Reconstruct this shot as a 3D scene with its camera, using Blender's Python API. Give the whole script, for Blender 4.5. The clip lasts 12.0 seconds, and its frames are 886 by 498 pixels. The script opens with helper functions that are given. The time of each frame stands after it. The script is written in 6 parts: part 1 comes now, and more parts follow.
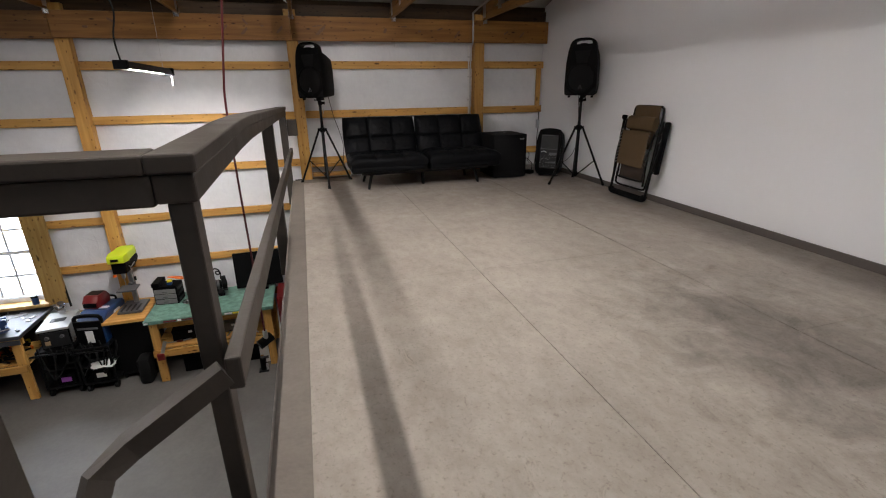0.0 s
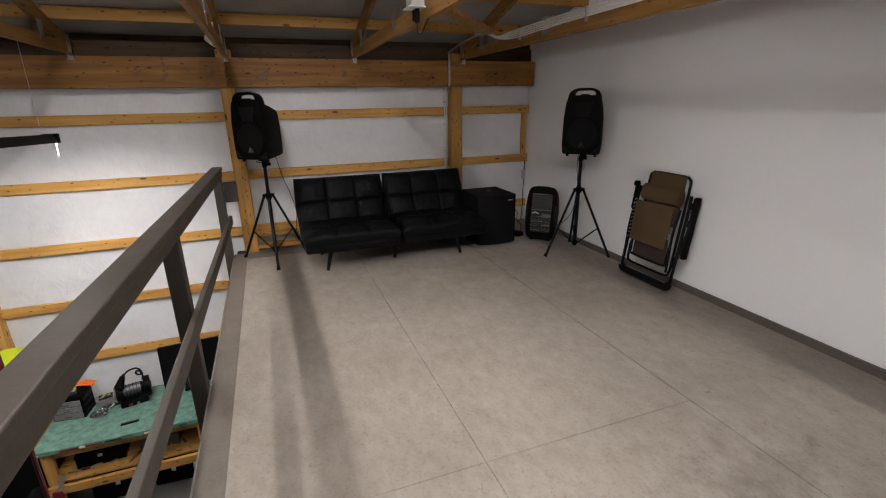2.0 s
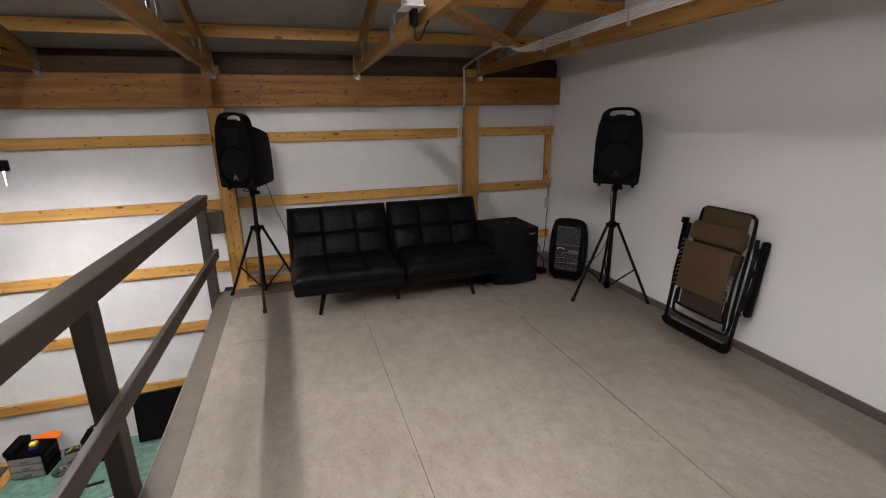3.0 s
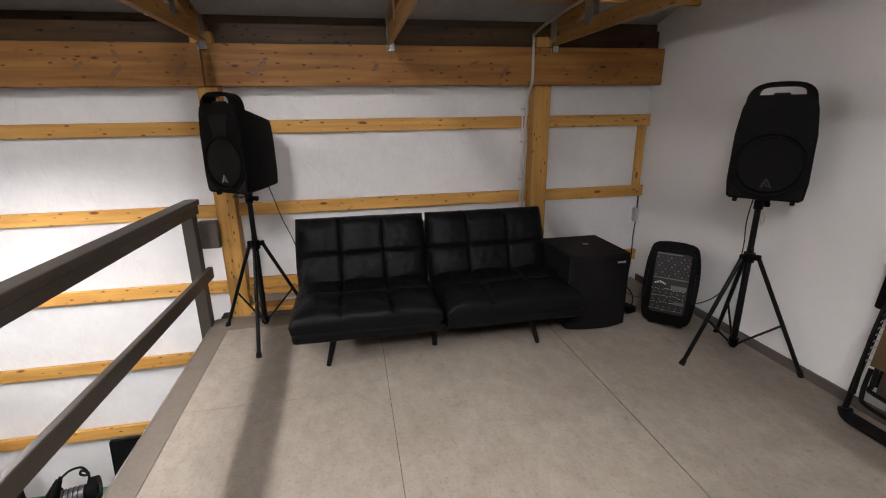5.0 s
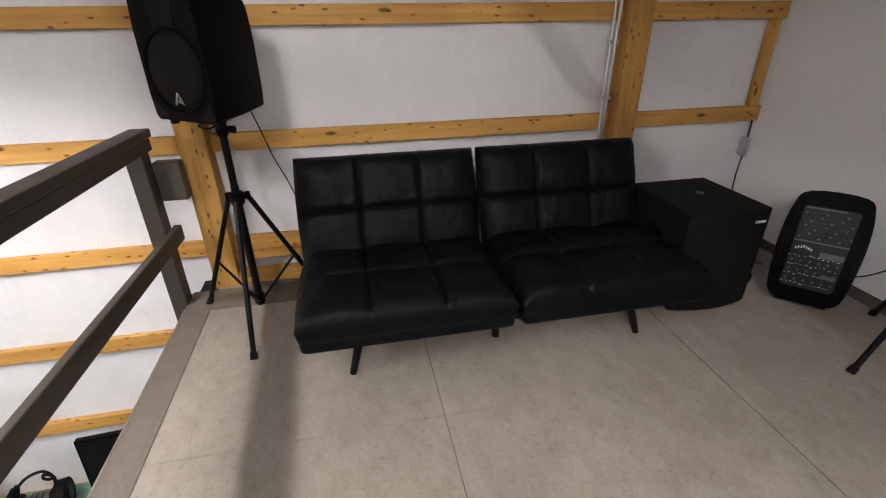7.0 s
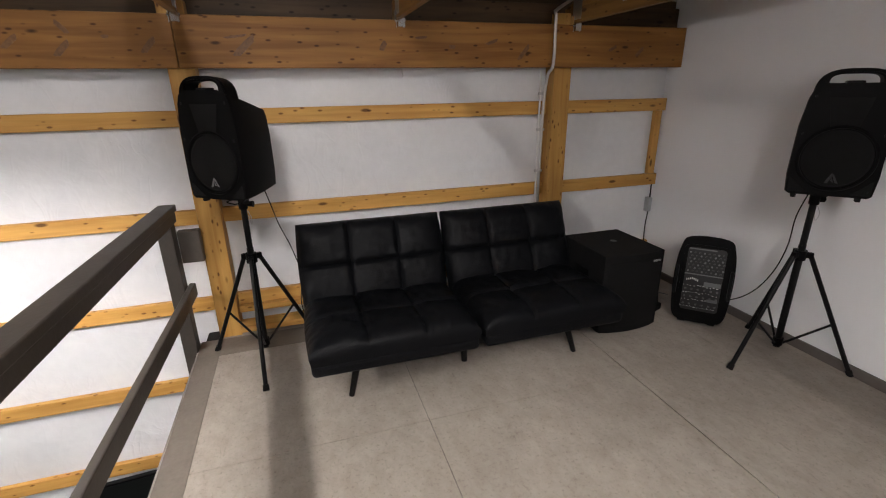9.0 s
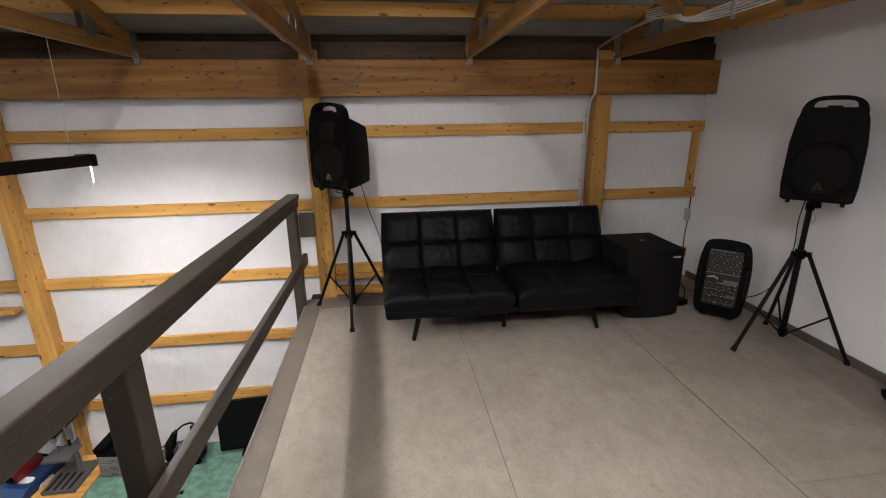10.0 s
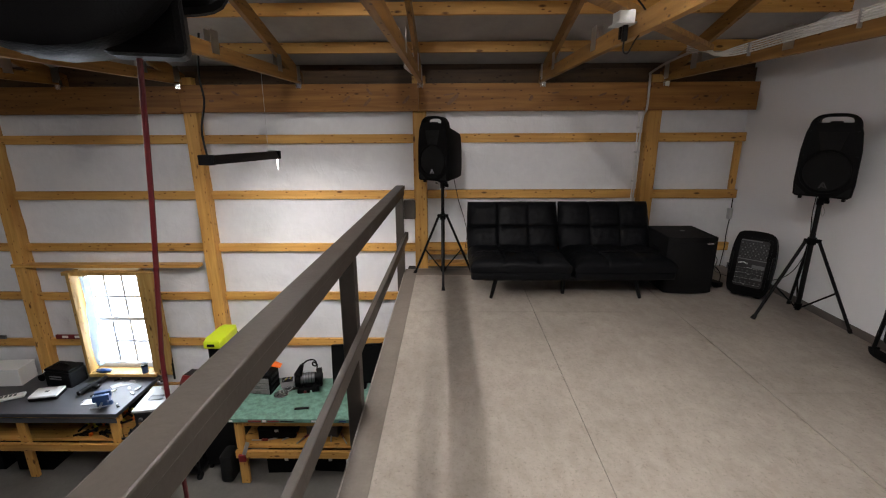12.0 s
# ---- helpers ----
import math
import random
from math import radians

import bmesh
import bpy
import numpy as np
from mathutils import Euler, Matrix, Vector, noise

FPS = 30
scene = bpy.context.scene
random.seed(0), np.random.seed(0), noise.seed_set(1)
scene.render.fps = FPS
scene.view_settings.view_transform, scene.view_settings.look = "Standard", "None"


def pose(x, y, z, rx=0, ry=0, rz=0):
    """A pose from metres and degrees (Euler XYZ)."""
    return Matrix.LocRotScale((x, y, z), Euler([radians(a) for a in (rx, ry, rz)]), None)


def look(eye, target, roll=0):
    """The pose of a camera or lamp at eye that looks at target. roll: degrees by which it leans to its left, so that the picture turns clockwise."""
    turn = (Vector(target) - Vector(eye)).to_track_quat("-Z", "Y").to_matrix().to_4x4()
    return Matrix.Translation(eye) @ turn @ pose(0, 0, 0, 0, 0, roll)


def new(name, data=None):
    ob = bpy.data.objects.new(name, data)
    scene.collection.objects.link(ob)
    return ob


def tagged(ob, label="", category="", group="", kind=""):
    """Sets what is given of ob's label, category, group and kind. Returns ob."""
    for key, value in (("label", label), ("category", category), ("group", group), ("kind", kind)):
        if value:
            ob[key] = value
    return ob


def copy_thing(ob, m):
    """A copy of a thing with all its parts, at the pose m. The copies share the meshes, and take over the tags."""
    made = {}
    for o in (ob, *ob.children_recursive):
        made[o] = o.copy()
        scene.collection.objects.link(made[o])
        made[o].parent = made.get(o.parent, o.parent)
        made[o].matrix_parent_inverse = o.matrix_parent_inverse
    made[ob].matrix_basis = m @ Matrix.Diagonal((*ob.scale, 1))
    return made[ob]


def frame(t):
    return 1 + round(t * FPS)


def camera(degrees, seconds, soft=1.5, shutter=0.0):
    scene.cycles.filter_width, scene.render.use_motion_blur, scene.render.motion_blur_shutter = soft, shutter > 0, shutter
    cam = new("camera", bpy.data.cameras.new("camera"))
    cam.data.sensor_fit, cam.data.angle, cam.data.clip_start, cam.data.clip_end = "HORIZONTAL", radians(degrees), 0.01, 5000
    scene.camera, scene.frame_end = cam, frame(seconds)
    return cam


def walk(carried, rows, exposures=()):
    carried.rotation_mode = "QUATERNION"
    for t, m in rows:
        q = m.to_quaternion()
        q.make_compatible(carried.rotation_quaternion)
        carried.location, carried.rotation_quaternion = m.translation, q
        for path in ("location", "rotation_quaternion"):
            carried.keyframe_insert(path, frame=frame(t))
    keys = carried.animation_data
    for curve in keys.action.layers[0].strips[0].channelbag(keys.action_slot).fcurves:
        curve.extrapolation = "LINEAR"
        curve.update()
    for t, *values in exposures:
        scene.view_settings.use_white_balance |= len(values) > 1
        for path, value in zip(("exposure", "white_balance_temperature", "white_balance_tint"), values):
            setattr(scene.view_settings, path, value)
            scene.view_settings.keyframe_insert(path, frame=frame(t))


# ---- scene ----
cam = camera(87.9, 12.0, soft=1.1)
PATH = [
    (0, (-0.163, -0.064, 1.139), (0.357, 1.748, 0.472), -0.8),
    (0.5, (-0.128, 0.228, 1.338), (0.474, 2.025, 0.698), -0.8),
    (1, (-0.115, 0.578, 1.352), (0.513, 2.371, 0.726), -0.7),
    (1.5, (-0.066, 0.846, 1.534), (0.589, 2.634, 0.921), -0.8),
    (2, (0.089, 1.081, 1.546), (0.748, 2.864, 0.924), -0.9),
    (2.5, (0.322, 1.322, 1.541), (0.894, 3.144, 0.947), -1.0),
    (3, (0.394, 1.653, 1.569), (0.977, 3.485, 1.016), -0.9),
    (3.2, (0.477, 1.756, 1.558), (1.045, 3.601, 1.036), -0.9),
    (4.8, (0.689, 2.617, 1.554), (1.102, 4.493, 0.996), -0.6),
    (5, (0.707, 2.716, 1.5), (1.073, 4.596, 0.926), -0.8),
    (5.5, (0.734, 3.063, 1.498), (0.97, 4.911, 0.771), -0.4),
    (6, (0.713, 3.372, 1.46), (0.918, 5.175, 0.62), 0.2),
    (6.5, (0.651, 3.638, 1.459), (0.879, 5.393, 0.527), -0.5),
    (6.7, (0.631, 3.725, 1.399), (0.903, 5.477, 0.474), -0.6),
    (8.3, (0.256, 3.596, 1.445), (0.842, 5.315, 0.609), -1.3),
    (8.5, (0.265, 3.513, 1.546), (0.856, 5.234, 0.716), -0.7),
    (9, (0.344, 3.198, 1.567), (0.908, 4.997, 0.899), -0.8),
    (9.5, (0.329, 2.794, 1.518), (0.711, 4.665, 0.923), -0.6),
    (10, (0.346, 2.374, 1.564), (0.576, 4.275, 0.988), -0.7),
    (10.5, (0.371, 2.025, 1.561), (0.328, 3.953, 1.031), -0.5),
    (11, (0.305, 1.825, 1.57), (0.052, 3.735, 1.03), -0.3),
    (11.5, (0.152, 1.609, 1.594), (-0.094, 3.514, 1.039), -0.2),
    (12, (0.105, 1.343, 1.577), (0.076, 3.27, 1.043), -0.3),
]

EXPOSURES = [(0, -0.80), (1, -0.80), (2, -0.82), (3, -0.73), (5, -0.26), (6, -0.18), (6.5, -0.27), (8.5, -0.20), (9, -0.28), (10, -0.53), (11, -0.72), (11.5, -0.80), (12, -0.80)]
walk(cam, [(t, look(eye, target, roll)) for t, eye, target, roll in PATH], EXPOSURES)

# ---- world and light ----
world = bpy.data.worlds.new("world")
scene.world = world
world.use_nodes = True
wn = world.node_tree.nodes
sky = wn.new("ShaderNodeTexSky")
sky.sky_type = "NISHITA"
sky.sun_disc = False
sky.sun_elevation, sky.sun_rotation = radians(40), radians(160)
wn["Background"].inputs["Strength"].default_value = 0.12
world.node_tree.links.new(sky.outputs[0], wn["Background"].inputs["Color"])


def area_lamp(name, x, y, z, sx, sy, watts, colour, rot=(0, 0, 0)):
    data = bpy.data.lights.new(name, "AREA")
    data.shape, data.size, data.size_y, data.energy, data.color = "RECTANGLE", sx, sy, watts, colour
    ob = new(name, data)
    ob.matrix_world = pose(x, y, z, *rot)
    return ob


area_lamp("window_daylight", -3.86, 6.42, -0.66, 0.66, 1.10, 110, (0.78, 0.86, 1.0), (90, 0, 180))
TUBE_POWER, FILL_POWER, HIGH_POWER, NEAR_POWER, SHOP_POWER = 180.0, 185.0, 2350.0, 700.0, 380.0


# ---- materials ----
def material(name, colour, rough=0.5, metal=0.0, spots=None, spot_scale=6.0, spot_mix=0.5, grain=0.0, grain_scale=120.0,
             bump=0.0, bump_scale=60.0, stretch=(1, 1, 1), spec=0.5, vary=0.0, rough_vary=0.0):
    m = bpy.data.materials.new(name)
    m.use_nodes = True
    nt = m.node_tree
    N, L = nt.nodes, nt.links
    b = N["Principled BSDF"]
    b.inputs["Roughness"].default_value, b.inputs["Metallic"].default_value = rough, metal
    b.inputs["Specular IOR Level"].default_value = spec
    b.inputs["Base Color"].default_value = (*colour, 1)
    co = N.new("ShaderNodeTexCoord")
    mp = N.new("ShaderNodeMapping")
    mp.inputs["Scale"].default_value = stretch
    L.new(co.outputs["Object"], mp.inputs["Vector"])
    out = None
    if spots:
        n1 = N.new("ShaderNodeTexNoise")
        n1.inputs["Scale"].default_value, n1.inputs["Detail"].default_value, n1.inputs["Roughness"].default_value = spot_scale, 6, 0.62
        L.new(mp.outputs[0], n1.inputs["Vector"])
        r = N.new("ShaderNodeValToRGB")
        r.color_ramp.elements[0].position, r.color_ramp.elements[1].position = 0.5 - spot_mix / 2, 0.5 + spot_mix / 2
        r.color_ramp.elements[0].color, r.color_ramp.elements[1].color = (*colour, 1), (*spots, 1)
        L.new(n1.outputs["Fac"], r.inputs["Fac"])
        out = r.outputs["Color"]
    if grain:
        n2 = N.new("ShaderNodeTexNoise")
        n2.inputs["Scale"].default_value, n2.inputs["Detail"].default_value = grain_scale, 3
        L.new(mp.outputs[0], n2.inputs["Vector"])
        hsv = N.new("ShaderNodeMath")
        hsv.operation = "MULTIPLY_ADD"
        hsv.inputs[1].default_value, hsv.inputs[2].default_value = 2 * grain, 1 - grain
        L.new(n2.outputs["Fac"], hsv.inputs[0])
        mx = N.new("ShaderNodeMix")
        mx.data_type, mx.blend_type = "RGBA", "MULTIPLY"
        mx.inputs["Factor"].default_value = 1.0
        if out:
            L.new(out, mx.inputs["A"])
        else:
            mx.inputs["A"].default_value = (*colour, 1)
        L.new(hsv.outputs[0], mx.inputs["B"])
        out = mx.outputs["Result"]
    if vary:
        oi = N.new("ShaderNodeObjectInfo")
        ma = N.new("ShaderNodeMath")
        ma.operation = "MULTIPLY_ADD"
        ma.inputs[1].default_value, ma.inputs[2].default_value = 2 * vary, 1 - vary
        L.new(oi.outputs["Random"], ma.inputs[0])
        mx = N.new("ShaderNodeMix")
        mx.data_type, mx.blend_type = "RGBA", "MULTIPLY"
        mx.inputs["Factor"].default_value = 1.0
        if out:
            L.new(out, mx.inputs["A"])
        else:
            mx.inputs["A"].default_value = (*colour, 1)
        L.new(ma.outputs[0], mx.inputs["B"])
        out = mx.outputs["Result"]
    if out:
        L.new(out, b.inputs["Base Color"])
    if rough_vary:
        n4 = N.new("ShaderNodeTexNoise")
        n4.inputs["Scale"].default_value = 9.0
        L.new(mp.outputs[0], n4.inputs["Vector"])
        ma = N.new("ShaderNodeMath")
        ma.operation = "MULTIPLY_ADD"
        ma.inputs[1].default_value, ma.inputs[2].default_value = 2 * rough_vary, rough - rough_vary
        L.new(n4.outputs["Fac"], ma.inputs[0])
        L.new(ma.outputs[0], b.inputs["Roughness"])
    if bump:
        n3 = N.new("ShaderNodeTexNoise")
        n3.inputs["Scale"].default_value, n3.inputs["Detail"].default_value = bump_scale, 4
        L.new(mp.outputs[0], n3.inputs["Vector"])
        bp = N.new("ShaderNodeBump")
        bp.inputs["Strength"].default_value, bp.inputs["Distance"].default_value = bump, 0.01
        L.new(n3.outputs["Fac"], bp.inputs["Height"])
        L.new(bp.outputs["Normal"], b.inputs["Normal"])
    return m


def glow(name, colour, strength):
    m = bpy.data.materials.new(name)
    m.use_nodes = True
    b = m.node_tree.nodes["Principled BSDF"]
    b.inputs["Base Color"].default_value = (*colour, 1)
    b.inputs["Emission Color"].default_value = (*colour, 1)
    b.inputs["Emission Strength"].default_value = strength
    return m


def pine(name, axis, light=(0.66, 0.375, 0.105), dark=(0.50, 0.255, 0.065), knots=0.0):
    """Planed pine with grain running along one axis, growth rings and dark knots."""
    m = bpy.data.materials.new(name)
    m.use_nodes = True
    nt = m.node_tree
    N, L = nt.nodes, nt.links
    b = N["Principled BSDF"]
    b.inputs["Roughness"].default_value = 0.55
    b.inputs["Specular IOR Level"].default_value = 0.3
    co = N.new("ShaderNodeTexCoord")
    oi = N.new("ShaderNodeObjectInfo")
    off = N.new("ShaderNodeVectorMath")
    off.operation = "MULTIPLY_ADD"
    off.inputs[1].default_value = (7.3, 5.1, 9.7)
    L.new(oi.outputs["Random"], off.inputs[0])
    L.new(co.outputs["Object"], off.inputs[2])
    mp = N.new("ShaderNodeMapping")
    sc = [14.0, 14.0, 14.0]
    sc[axis] = 0.9
    mp.inputs["Scale"].default_value = sc
    L.new(off.outputs[0], mp.inputs["Vector"])
    n1 = N.new("ShaderNodeTexNoise")
    n1.inputs["Scale"].default_value, n1.inputs["Detail"].default_value, n1.inputs["Distortion"].default_value = 1.6, 6, 0.5
    L.new(mp.outputs[0], n1.inputs["Vector"])
    r = N.new("ShaderNodeValToRGB")
    r.color_ramp.elements[0].position, r.color_ramp.elements[1].position = 0.36, 0.66
    r.color_ramp.elements[0].color, r.color_ramp.elements[1].color = (*dark, 1), (*light, 1)
    L.new(n1.outputs["Fac"], r.inputs["Fac"])
    n2 = N.new("ShaderNodeTexNoise")
    n2.inputs["Scale"].default_value = 1.3
    L.new(off.outputs[0], n2.inputs["Vector"])
    mx = N.new("ShaderNodeMix")
    mx.data_type, mx.blend_type = "RGBA", "MULTIPLY"
    mx.inputs["Factor"].default_value = 0.35
    L.new(r.outputs["Color"], mx.inputs["A"])
    L.new(n2.outputs["Fac"], mx.inputs["B"])
    out = mx.outputs["Result"]
    mk = N.new("ShaderNodeMapping")
    sk = [9.0, 9.0, 9.0]
    sk[axis] = 3.2
    mk.inputs["Scale"].default_value = sk
    L.new(off.outputs[0], mk.inputs["Vector"])
    vo = N.new("ShaderNodeTexVoronoi")
    vo.inputs["Scale"].default_value = 1.0
    L.new(mk.outputs[0], vo.inputs["Vector"])
    rk = N.new("ShaderNodeValToRGB")
    rk.color_ramp.elements[0].position, rk.color_ramp.elements[1].position = 0.07 + knots, 0.13 + knots
    rk.color_ramp.elements[0].color, rk.color_ramp.elements[1].color = (0.25, 0.2, 0.17, 1), (1, 1, 1, 1)
    L.new(vo.outputs["Distance"], rk.inputs["Fac"])
    mx2 = N.new("ShaderNodeMix")
    mx2.data_type, mx2.blend_type = "RGBA", "MULTIPLY"
    mx2.inputs["Factor"].default_value = 1.0
    L.new(out, mx2.inputs["A"])
    L.new(rk.outputs["Color"], mx2.inputs["B"])
    mq = N.new("ShaderNodeMapping")
    sq = [26.0, 26.0, 26.0]
    sq[axis] = 11.0
    mq.inputs["Scale"].default_value = sq
    L.new(off.outputs[0], mq.inputs["Vector"])
    vp = N.new("ShaderNodeTexVoronoi")
    vp.inputs["Scale"].default_value = 1.0
    L.new(mq.outputs[0], vp.inputs["Vector"])
    rp = N.new("ShaderNodeValToRGB")
    rp.color_ramp.elements[0].position, rp.color_ramp.elements[1].position = 0.10, 0.20
    rp.color_ramp.elements[0].color, rp.color_ramp.elements[1].color = (0.22, 0.13, 0.08, 1), (1, 1, 1, 1)
    L.new(vp.outputs["Distance"], rp.inputs["Fac"])
    mx4 = N.new("ShaderNodeMix")
    mx4.data_type, mx4.blend_type = "RGBA", "MULTIPLY"
    mx4.inputs["Factor"].default_value = 0.85
    L.new(mx2.outputs["Result"], mx4.inputs["A"])
    L.new(rp.outputs["Color"], mx4.inputs["B"])
    ma = N.new("ShaderNodeMath")
    ma.operation = "MULTIPLY_ADD"
    ma.inputs[1].default_value, ma.inputs[2].default_value = 0.3, 0.95
    L.new(oi.outputs["Random"], ma.inputs[0])
    mx3 = N.new("ShaderNodeMix")
    mx3.data_type, mx3.blend_type = "RGBA", "MULTIPLY"
    mx3.inputs["Factor"].default_value = 1.0
    L.new(mx4.outputs["Result"], mx3.inputs["A"])
    L.new(ma.outputs[0], mx3.inputs["B"])
    L.new(mx3.outputs["Result"], b.inputs["Base Color"])
    bp = N.new("ShaderNodeBump")
    bp.inputs["Strength"].default_value, bp.inputs["Distance"].default_value = 0.25, 0.004
    L.new(n1.outputs["Fac"], bp.inputs["Height"])
    L.new(bp.outputs["Normal"], b.inputs["Normal"])
    return m


def wrap_sheet():
    """White woven house wrap: soft billows, sharp creases, faint dirt."""
    m = material("house_wrap", (0.74, 0.74, 0.755), 0.5, spots=(0.65, 0.65, 0.675), spot_scale=2.2, spot_mix=0.5, grain=0.05, grain_scale=18)
    N, L = m.node_tree.nodes, m.node_tree.links
    co = N.new("ShaderNodeTexCoord")
    heights = []
    for scale, stretch, width in ((2.3, (1.0, 1.0, 1.5), 0.10), (5.5, (1.4, 1.0, 0.8), 0.07), (11.0, (0.8, 1.0, 1.3), 0.09)):
        mp = N.new("ShaderNodeMapping")
        mp.inputs["Scale"].default_value, mp.inputs["Rotation"].default_value = stretch, (0, 0.5 * scale, 0)
        L.new(co.outputs["Object"], mp.inputs["Vector"])
        n = N.new("ShaderNodeTexNoise")
        n.inputs["Scale"].default_value, n.inputs["Detail"].default_value, n.inputs["Distortion"].default_value = scale, 2.5, 0.7
        L.new(mp.outputs[0], n.inputs["Vector"])
        r = N.new("ShaderNodeValToRGB")
        e = r.color_ramp.elements
        e[0].position, e[0].color = 0.5 - width, (0.35, 0.35, 0.35, 1)
        e[1].position, e[1].color = 0.5 + width, (0.5, 0.5, 0.5, 1)
        k = r.color_ramp.elements.new(0.5)
        k.color = (1, 1, 1, 1)
        L.new(n.outputs["Fac"], r.inputs["Fac"])
        heights.append(r.outputs["Color"])
    add = None
    for h, wgt in zip(heights, (1.0, 0.55, 0.25)):
        ma = N.new("ShaderNodeMath")
        ma.operation = "MULTIPLY_ADD"
        ma.inputs[1].default_value = wgt
        ma.inputs[2].default_value = 0.0
        L.new(h, ma.inputs[0])
        if add:
            L.new(add, ma.inputs[2])
        add = ma.outputs[0]
    bp = N.new("ShaderNodeBump")
    bp.inputs["Strength"].default_value, bp.inputs["Distance"].default_value = 0.20, 0.011
    L.new(add, bp.inputs["Height"])
    L.new(bp.outputs["Normal"], N["Principled BSDF"].inputs["Normal"])
    return m


def painted_floor():
    """Scuffed grey-beige paint over plywood: broad dirt, trowel-like smears, small dark scuffs."""
    m = bpy.data.materials.new("painted_subfloor")
    m.use_nodes = True
    nt = m.node_tree
    N, L = nt.nodes, nt.links
    b = N["Principled BSDF"]
    b.inputs["Specular IOR Level"].default_value = 0.3
    co = N.new("ShaderNodeTexCoord")

    def noise_tex(scale, detail, rough, distortion=0.0, stretch=None):
        n = N.new("ShaderNodeTexNoise")
        n.inputs["Scale"].default_value, n.inputs["Detail"].default_value = scale, detail
        n.inputs["Roughness"].default_value, n.inputs["Distortion"].default_value = rough, distortion
        src = co.outputs["Object"]
        if stretch:
            mp = N.new("ShaderNodeMapping")
            mp.inputs["Scale"].default_value = stretch
            mp.inputs["Rotation"].default_value = (0, 0, 0.6)
            L.new(src, mp.inputs["Vector"])
            src = mp.outputs[0]
        L.new(src, n.inputs["Vector"])
        return n.outputs["Fac"]

    def ramp(fac, p0, p1, c0, c1):
        r = N.new("ShaderNodeValToRGB")
        r.color_ramp.elements[0].position, r.color_ramp.elements[1].position = p0, p1
        r.color_ramp.elements[0].color, r.color_ramp.elements[1].color = (*c0, 1), (*c1, 1)
        L.new(fac, r.inputs["Fac"])
        return r.outputs["Color"]

    def times(a, c):
        mx = N.new("ShaderNodeMix")
        mx.data_type, mx.blend_type = "RGBA", "MULTIPLY"
        mx.inputs["Factor"].default_value = 1.0
        L.new(a, mx.inputs["A"])
        L.new(c, mx.inputs["B"])
        return mx.outputs["Result"]
    base = ramp(noise_tex(1.4, 6, 0.62, 0.2), 0.30, 0.70, (0.295, 0.258, 0.223), (0.385, 0.342, 0.298))
    smear = ramp(noise_tex(13.0, 9, 0.74, 0.1, (1.0, 0.6, 1.0)), 0.32, 0.60, (0.79, 0.78, 0.77), (1.0, 1.0, 1.0))
    scuff = ramp(noise_tex(14.0, 9, 0.78, 0.8, (1.0, 0.4, 1.0)), 0.30, 0.40, (0.62, 0.60, 0.58), (1, 1, 1))
    speck = ramp(noise_tex(55.0, 5, 0.75), 0.28, 0.46, (0.62, 0.60, 0.58), (1, 1, 1))
    # worn dirty patch on the middle sheet, ragged at its rim, with dimness painted in
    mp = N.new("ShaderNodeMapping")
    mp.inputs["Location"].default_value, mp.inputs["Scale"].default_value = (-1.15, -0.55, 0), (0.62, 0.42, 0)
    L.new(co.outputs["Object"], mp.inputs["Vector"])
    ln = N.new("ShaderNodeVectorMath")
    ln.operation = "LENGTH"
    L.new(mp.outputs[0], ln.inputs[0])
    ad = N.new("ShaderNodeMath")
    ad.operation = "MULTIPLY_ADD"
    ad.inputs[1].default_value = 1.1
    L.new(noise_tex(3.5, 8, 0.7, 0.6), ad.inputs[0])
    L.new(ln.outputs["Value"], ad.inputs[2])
    # darker than the dirt alone, standing in for weaker light on this floor
    dirt_and_shade = ramp(ad.outputs[0], 0.52, 1.48, (0.42, 0.41, 0.405), (1, 1, 1))
    L.new(times(times(times(times(base, smear), scuff), speck), dirt_and_shade), b.inputs["Base Color"])
    L.new(ramp(noise_tex(5.0, 4, 0.6, 1.0), 0.3, 0.7, (0.42, 0.42, 0.42), (0.68, 0.68, 0.68)), b.inputs["Roughness"])
    bp = N.new("ShaderNodeBump")
    bp.inputs["Strength"].default_value, bp.inputs["Distance"].default_value = 0.22, 0.006
    L.new(noise_tex(28.0, 6, 0.65, 0.6), bp.inputs["Height"])
    L.new(bp.outputs["Normal"], b.inputs["Normal"])
    return m


PINE_X, PINE_Y, PINE_Z = pine("pine_x", 0), pine("pine_y", 1), pine("pine_z", 2)
TRUSS_WOOD = pine("truss_pine", 1, (0.34, 0.18, 0.053), (0.21, 0.104, 0.028))
BEAM_WOOD = pine("beam_pine", 0, (0.31, 0.145, 0.036), (0.20, 0.083, 0.018), -0.02)
# much darker tone than the truss pine, for the strip above the header beam
DARK_PLATE = pine("dark_eave_pine", 0, (0.085, 0.048, 0.022), (0.05, 0.028, 0.013))
WRAP = wrap_sheet()
DRYWALL = material("painted_drywall", (0.83, 0.83, 0.85), 0.62, spots=(0.80, 0.80, 0.82), spot_scale=1.3, bump=0.05, bump_scale=160, spec=0.3)
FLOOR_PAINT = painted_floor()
SEAM = material("dark_seam", (0.012, 0.011, 0.010), 0.9)
RAIL_PAINT = material("taupe_paint", (0.046, 0.038, 0.0315), 0.5, spots=(0.066, 0.055, 0.0455), spot_scale=9, grain=0.12, grain_scale=60, bump=0.10, bump_scale=45, rough_vary=0.1)
